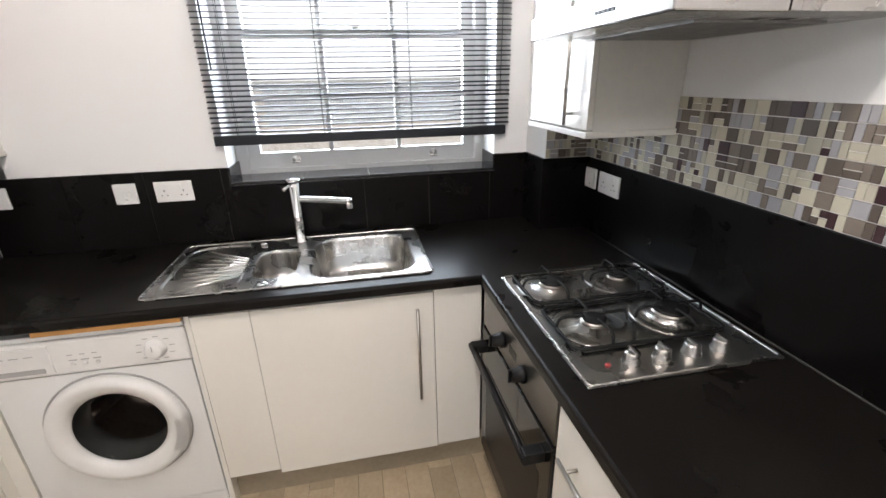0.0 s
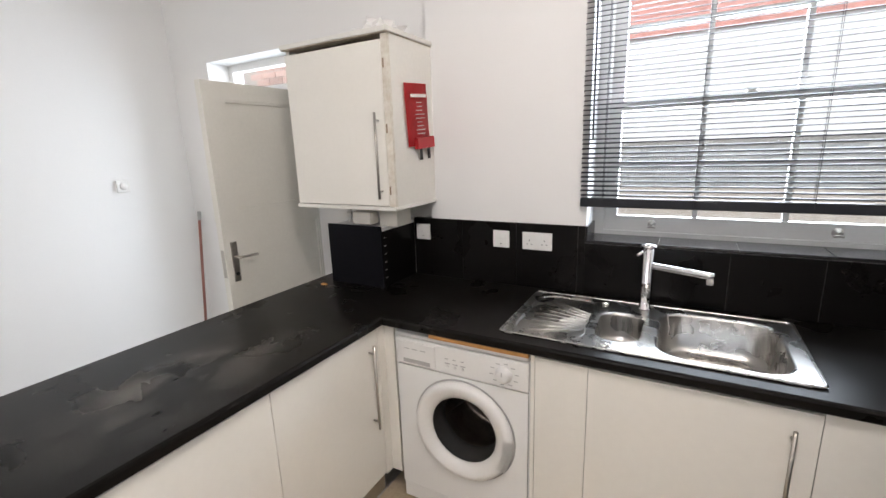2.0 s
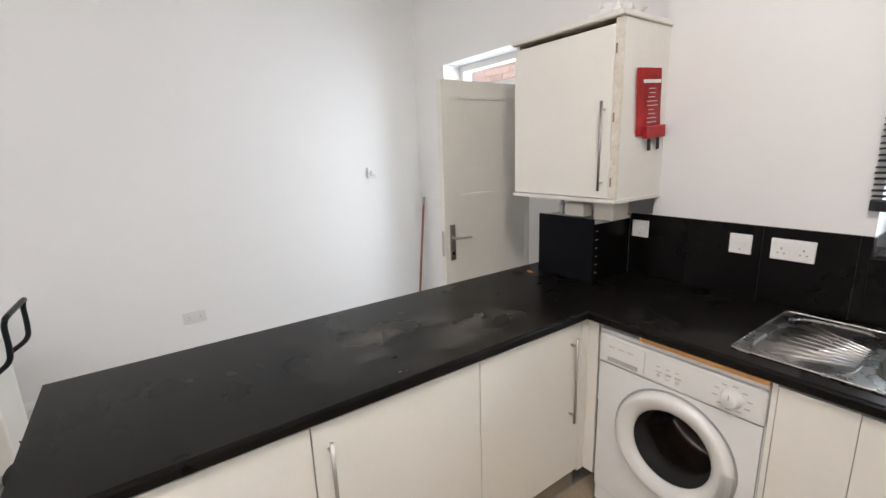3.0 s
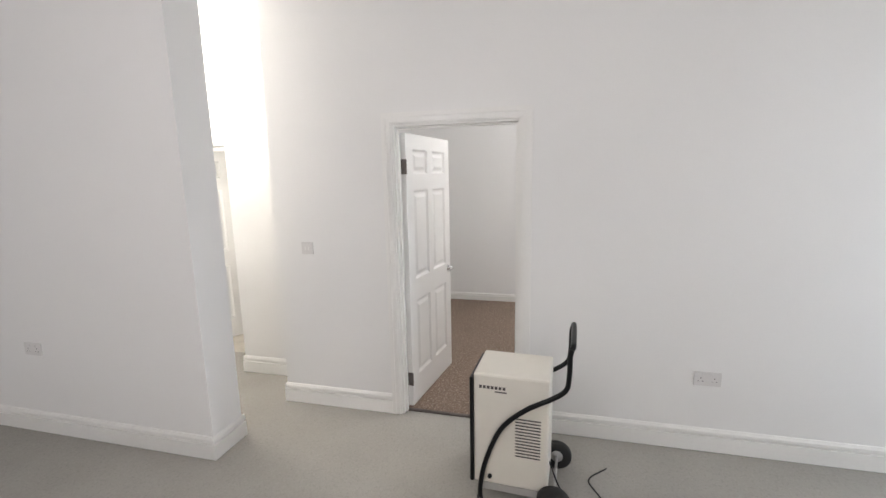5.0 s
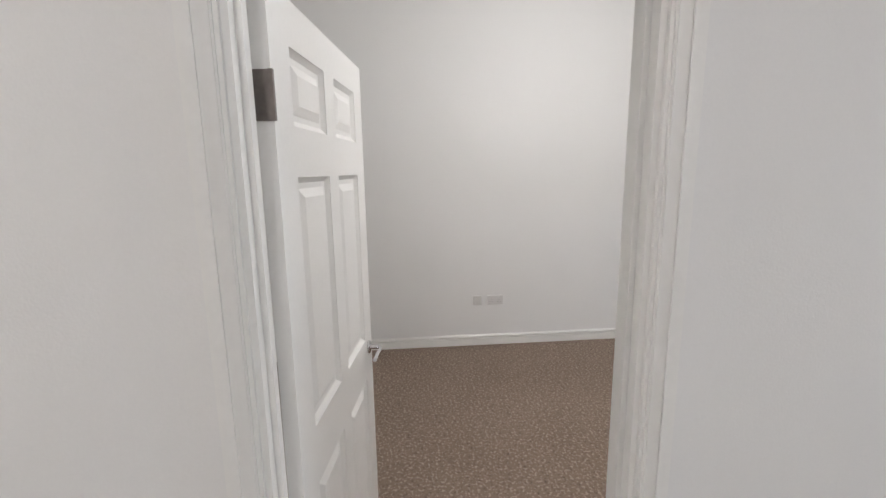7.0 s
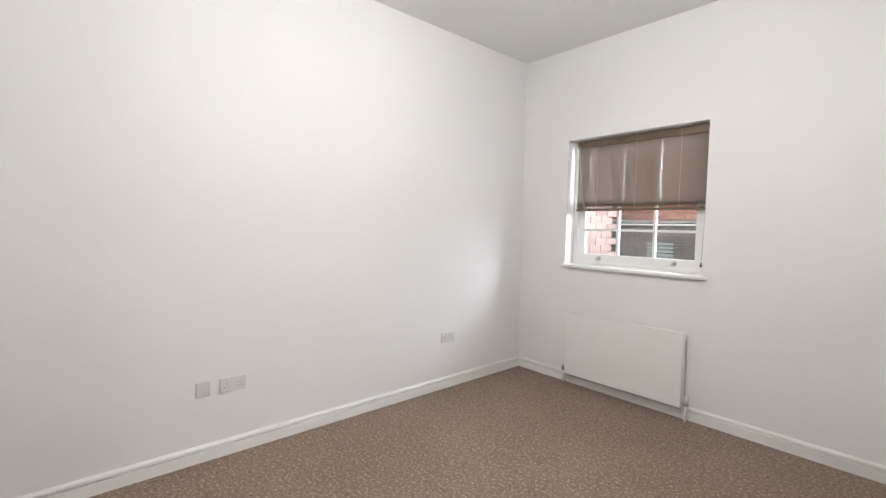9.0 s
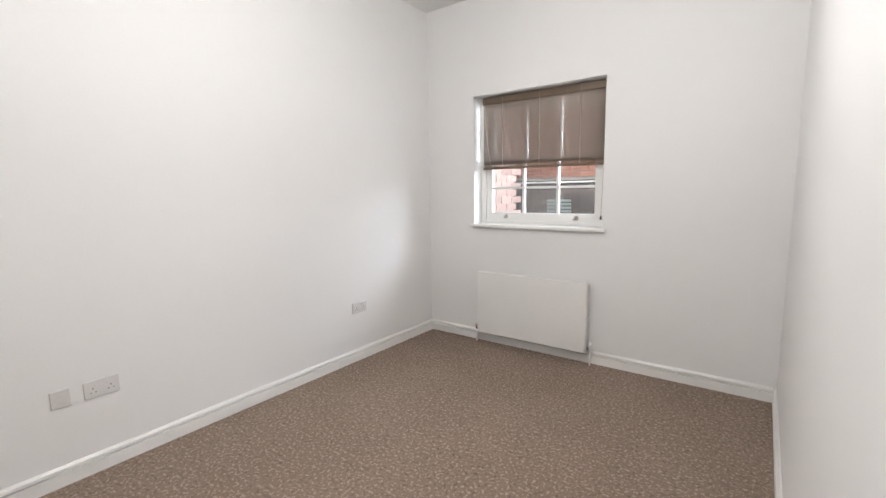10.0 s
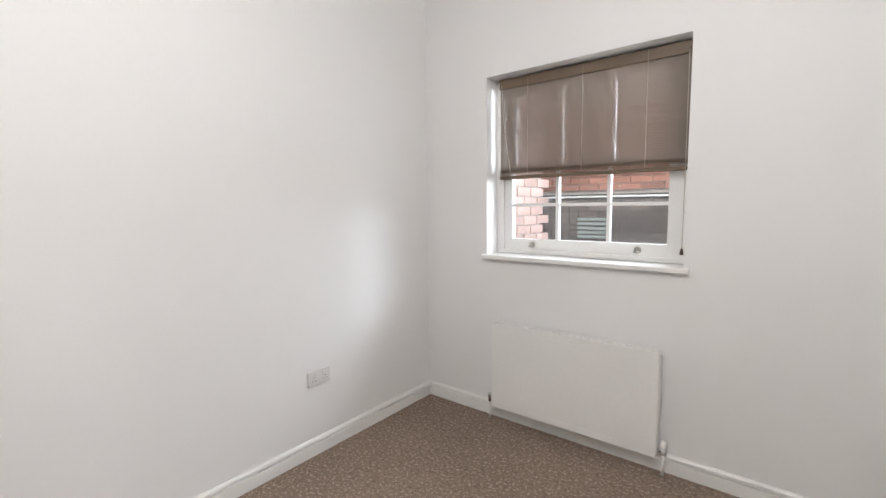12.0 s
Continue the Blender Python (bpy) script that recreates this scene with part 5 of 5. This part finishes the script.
# ---- bedroom ----
def radiator():
    """White panel radiator with pressed seams, top grille, valves and pipes."""
    ob = thing("radiator", "white panel radiator under the bedroom window", "radiator")
    x0, x1, z0, z1, y = -4.825, -3.85, 0.10, 0.655, -0.095
    part("front_panel", slab(x0, x1, y, y + 0.013, z0, z1, 0.005), TRIM, ob)
    bm = bmesh.new()
    n = 29
    for k in range(n):
        x = x0 + 0.03 + (x1 - x0 - 0.06) * k / (n - 1)
        for z in (z0 + 0.035, z1 - 0.045):
            box(bm, x - 0.009, x + 0.009, y - 0.0016, y + 0.002, z - 0.006, z + 0.006)
    tagged(part("pressed_seams", bm, TRIM, ob), kind="stuff")
    part("back_panel", slab(x0 + 0.004, x1 - 0.004, y + 0.052, y + 0.063, z0, z1 - 0.004, 0.004), TRIM, ob)
    part("side_cover", slab(x1 - 0.001, x1 + 0.002, y + 0.004, y + 0.066, z0 + 0.02, z1 - 0.02), TRIM, ob)
    part("side_cover", slab(x0 - 0.002, x0 + 0.001, y + 0.004, y + 0.066, z0 + 0.02, z1 - 0.02), TRIM, ob)
    for k in range(24):
        x = x0 + 0.02 + (x1 - x0 - 0.04) * k / 23
        part("grille_bar", slab(x - 0.012, x + 0.012, y + 0.014, y + 0.051, z1 - 0.010, z1 - 0.006), TRIM, ob)
    for x, s in ((x0, -1), (x1, 1)):
        v = part("valve", tube(bmesh.new(), [(x - s * 0.002, y + 0.035, z0 + 0.035), (x + s * 0.03, y + 0.035, z0 + 0.035)], 0.011, 10), CHROME, ob, "chrome radiator valve")
        part("valve_head", lathe(bmesh.new(), [(0.001, -0.02), (0.013, -0.02), (0.013, 0.012), (0.016, 0.016), (0.016, 0.05 if s > 0 else 0.03), (0.001, 0.054 if s > 0 else 0.033)], pose(x + s * 0.03, y + 0.035, z0 + 0.035), 14), PLASTIC if s > 0 else CHROME, v)
        part("pipe", tube(bmesh.new(), [(x + s * 0.03, y + 0.035, 0.0), (x + s * 0.03, y + 0.035, z0 + 0.02)], 0.0075, 10), TRIM, ob, "white painted pipe tail")
    for x in (x0 + 0.15, x1 - 0.15):
        part("bracket", slab(x - 0.015, x + 0.015, y + 0.062, 0.0, z0 + 0.05, z1 - 0.05), TRIM, ob)


radiator()


# Invented fittings above the bulbs; none is ever in view.
def ceiling_light(x, y):
    ob = thing("ceiling_light", "unseen ceiling light, round white glass fitting added", "ceiling light", pose(x, y, H), group="ceiling lights")
    part("base", lathe(bmesh.new(), [(0.001, 0), (0.13, 0), (0.13, -0.02), (0.001, -0.02)], Matrix.Identity(4), 28), TRIM, ob)
    part("diffuser", lathe(bmesh.new(), [(0.128, -0.021), (0.12, -0.04), (0.08, -0.055), (0.001, -0.06)], Matrix.Identity(4), 28), SHADE, ob, "glowing opal glass")
    part("rim", lathe(bmesh.new(), [(0.131, -0.015), (0.14, -0.018), (0.14, -0.03), (0.131, -0.033)], Matrix.Identity(4), 28), CHROME, ob)


for x, y in ((1.1, -1.75), (0.8, -4.4), (-3.6, -2.3), (-2.42, -5.9), (-4.3, -6.3)):
    ceiling_light(x, y)

# ---- outside ----
structure("ground", slab(-120, 120, 0.40, 240, -0.30, -0.22), PAVING, "grey concrete yard ground", "ground")
structure("ground", slab(-120, 120, -240, -7.14, -0.30, -0.22), PAVING, "grey concrete yard ground", "ground")
nb = thing("outhouse", "low dark outhouse wall with brick above across the yard", "building", pose(-4.3, 2.6, -0.22))
part("wall", slab(-3.0, 1.9, 0, 2.5, 0, 1.72), DARKBOARD, nb, "dark lower wall")
part("gutter", tube(bmesh.new(), [(-3.0, -0.03, 1.69), (1.9, -0.03, 1.69)], 0.012, 10), PLASTIC, nb, "pale plastic gutter")
part("upper_wall", slab(-3.0, 1.9, 0.03, 2.5, 1.72, 4.2), MORTAR, nb)
part("vent", bars(bmesh.new(), "", [(-1.0, -0.66, -0.05, 0, 1.22 + 0.05 * k, 1.252 + 0.05 * k) for k in range(5)]), mat("pale_green_vent", (0.3, 0.34, 0.32), 0.6), nb, "pale louvre vent")
rw = thing("brick_return_wall", "pink brick return wall beside the bedroom window", "wall", pose(-5.02, 0.36, -0.22))
part("wall", slab(-0.4, 0.0, 0, 0.62, 0, 4.0), MORTAR, rw)
hs = thing("house", "red roofed house seen beyond the yard", "house", pose(-2, 15, -0.22))
part("wall", slab(-4, 10, 0, 8, 0, 5.2), RENDER, hs, "white rendered wall")
bm = bmesh.new()
v = [bm.verts.new(c) for c in ((-4.5, -0.08, 5.15), (10.5, -0.08, 5.15), (10.5, 4, 8.6), (-4.5, 4, 8.6), (-4.5, 8.5, 5.1), (10.5, 8.5, 5.1))]
for f in ((0, 1, 2, 3), (3, 2, 5, 4), (0, 3, 4), (1, 5, 2), (0, 4, 5, 1)):
    bm.faces.new([v[i] for i in f])
part("roof", bm, ROOFTILE, hs, "red tiled roof")
yw = thing("yard_wall", "grey brick yard wall across from the kitchen window", "wall", pose(0, 5.0, -0.22))
part("wall", slab(-0.5, 8, 0, 0.22, 0, 1.75), MORTAR, yw)
part("coping", slab(-0.5, 8, -0.03, 0.25, 1.75, 1.82, 0.01), PAVING, yw)

# ---- small pieces: bricks, tiles, planks ----


def brick_face(parent, u0, u1, z0, z1, place, me, bond=0.5, pitch=0.225, course=0.075):
    k, z = 0, z0
    while z < z1:
        u = u0 - (pitch * bond if k % 2 else 0)
        while u < u1:
            b = new("brick", me)
            b.parent = parent
            b.matrix_basis = place(u + pitch / 2, z + course / 2)
            u += pitch
        z += course
        k += 1


red_brick = mesh("brick", box(bmesh.new(), -0.107, 0.107, -0.012, 0.02, -0.0325, 0.0325), BRICK)
pink_brick = mesh("brick", box(bmesh.new(), -0.107, 0.107, -0.012, 0.02, -0.0325, 0.0325), PALEBRICK)
grey_brick = mesh("brick", box(bmesh.new(), -0.107, 0.107, -0.012, 0.02, -0.0325, 0.0325), GREYBRICK)
brick_face(nb, -2.8, 0.8, 1.76, 2.65, lambda u, z: pose(u, 0.02, z), red_brick)
dark_brick = mesh("brick", box(bmesh.new(), -0.107, 0.107, -0.012, 0.02, -0.0325, 0.0325), mat("dark_brown_brick", (0.15, 0.12, 0.108), 0.85, 0, 0.2, 8, 60, 0.002, island=0.45))
brick_face(nb, -2.8, 0.8, 1.0, 1.62, lambda u, z: pose(u, 0.0, z), dark_brick)
brick_face(rw, 0.1, 0.6, 1.15, 2.75, lambda u, z: pose(0.0, u, z, 0, 0, 90), pink_brick)
brick_face(rw, 0.1, 0.5, 2.8, 3.2, lambda u, z: pose(0.0, u, z, 0, 0, 90), pink_brick)
brick_face(yw, 0.0, 3.4, 1.2, 1.74, lambda u, z: pose(u, 0.0, z), grey_brick)
# brick wall seen through the back door's top light
bk = thing("brick_wall", "red brick wall beyond the back door", "wall", pose(-3.2, 1.9, -0.22))
part("wall", slab(-0.6, 2.4, 0, 0.5, 0, 4.4), MORTAR, bk)
brick_face(bk, -0.5, 1.3, 2.2, 3.6, lambda u, z: pose(u, 0.0, z), pink_brick)

# black splash tiles
sp = tagged(new("trim_splashback", mesh("trim_splashback", bars(bmesh.new(), "", [(-0.252, KW[0], -0.006, -0.0005, WT, 1.233), (KW[0], KW[1], -0.006, -0.0005, WT, KW[2] - 0.012), (KW[1], 2.022, -0.006, -0.0005, WT, 1.233)]), GROUT)), "black glossy tiled splashback behind the sink", "splashback", kind="structure")
x = -0.252
while x < 2.021:
    x2 = min(x + 0.30, 2.022)
    cuts = [c for c in (KW[0], KW[1]) if x + 0.003 < c < x2 - 0.003]
    for a, b in zip([x, *cuts], [*cuts, x2]):
        top = KW[2] - 0.012 if KW[0] - 0.001 <= a and b <= KW[1] + 0.001 else 1.233
        part("tile", slab(a + 0.001 * (a == x), b - 0.002 * (b == x2 < 2.02), -0.0125, -0.006, WT + 0.001, top, 0.001), SPLASH, sp)
    x = x2
st = tagged(new("trim_sill_tiles", mesh("trim_sill_tiles", slab(KW[0] + 0.001, KW[1] - 0.001, -0.006, 0.168, KW[2] - 0.01, KW[2] - 0.002), GROUT)), "black glossy tiled window sill", "window sill", kind="structure")
for k in range(4):
    w = (KW[1] - KW[0] - 0.02) / 4
    part("tile", slab(KW[0] + 0.01 + w * k + 0.001, KW[0] + 0.01 + w * (k + 1) - 0.001, -0.0125, 0.168, KW[2] - 0.002, KW[2] + 0.005, 0.0015), SILLTILE, st)
part("tile", slab(KW[0] + 0.0005, KW[0] + 0.009, -0.0125, 0.168, KW[2] - 0.002, 1.233, 0.001), SILLTILE, st)
part("tile", slab(KW[1] - 0.009, KW[1] - 0.0005, -0.0125, 0.168, KW[2] - 0.002, 1.233, 0.001), SILLTILE, st)
structure("trim_side_splashback", bars(bmesh.new(), "", [(XR - 0.013, XR - 0.001, -2.45, -0.227, WT, 1.235), (2.022, XR - 0.001, -0.227, -0.215, WT, 1.235), (2.022, 2.034, -0.215, -0.0005, WT, 1.235)]), SPLASH, "black splashback behind the gas hob", "splashback")
structure("trim_splash_seal", tube(bmesh.new(), [(XR - 0.016, -2.45, WT + 0.002), (XR - 0.016, -0.23, WT + 0.002)], 0.003, 6), GROUT, "dark sealant line along the splashback", "sealant")

# mosaic band over the splashback
mo = tagged(new("trim_mosaic", mesh("trim_mosaic", bars(bmesh.new(), "", [(XR - 0.004, XR - 0.0005, -2.45, -0.215, 1.236, 1.503), (2.034, XR - 0.004, -0.219, -0.2155, 1.236, 1.503)]), LIGHTGROUT)), "mixed beige, grey and brown mosaic tile band", "tiles", kind="structure")
CELL, ROWS = 0.01907, 14
sizes = {}


def mosaic_piece(w, h, m):
    if (w, h) not in sizes:
        sizes[w, h] = mesh("mosaic_tile", box(bmesh.new(), 0.0008, w * CELL - 0.0008, -0.0022, 0.001, 0.0013, h * CELL - 0.0013), MOSAIC)
    t = new("mosaic_tile", sizes[w, h])
    t.parent = mo
    t.matrix_basis = m


def mosaic_field(cols, place):
    """Courses two cells high, each filled with squares, uprights, flat pairs and small pairs."""
    for r in range(0, ROWS, 2):
        c = 0
        while c < cols:
            w, h = random.choice(((2, 2), (2, 2), (2, 1), (1, 2), (1, 2), (1, 2), (1, 2), (1, 1)))
            w = min(w, cols - c)
            for k in range(0, 2, h):
                mosaic_piece(w, h, place(c * CELL, (r + k) * CELL))
            c += w


mosaic_field(70, lambda u, v: pose(XR - 0.004, -0.222 - u, 1.237 + v, 0, 0, -90))
mosaic_field(11, lambda u, v: pose(2.036 + u, -0.219, 1.237 + v))

# kitchen floor planks
kf = tagged(new("floor_kitchen", mesh("floor_kitchen", slab(-0.09, 1.71, -2.45, -0.02, -0.0035, -0.0005), GROUT)), "pale beige wood effect plank floor", "floor", kind="structure")
plank_sizes = {}
for i in range(18):
    y = -0.02 + (0.0, 0.21, 0.37, 0.11, 0.29)[i % 5]
    while y > -2.45:
        top, bottom = min(y, -0.02), max(y - 0.6, -2.45)
        y -= 0.6
        length = round(top - bottom, 2)
        if length < 0.03:
            continue
        if length not in plank_sizes:
            plank_sizes[length] = mesh("plank", box(bmesh.new(), -0.0492, 0.0492, -length + 0.0008, -0.0008, -0.001, 0.003), VINYL)
        p = new("plank", plank_sizes[length])
        p.parent = kf
        p.matrix_basis = pose(-0.04 + 0.1 * i, top, 0.0)
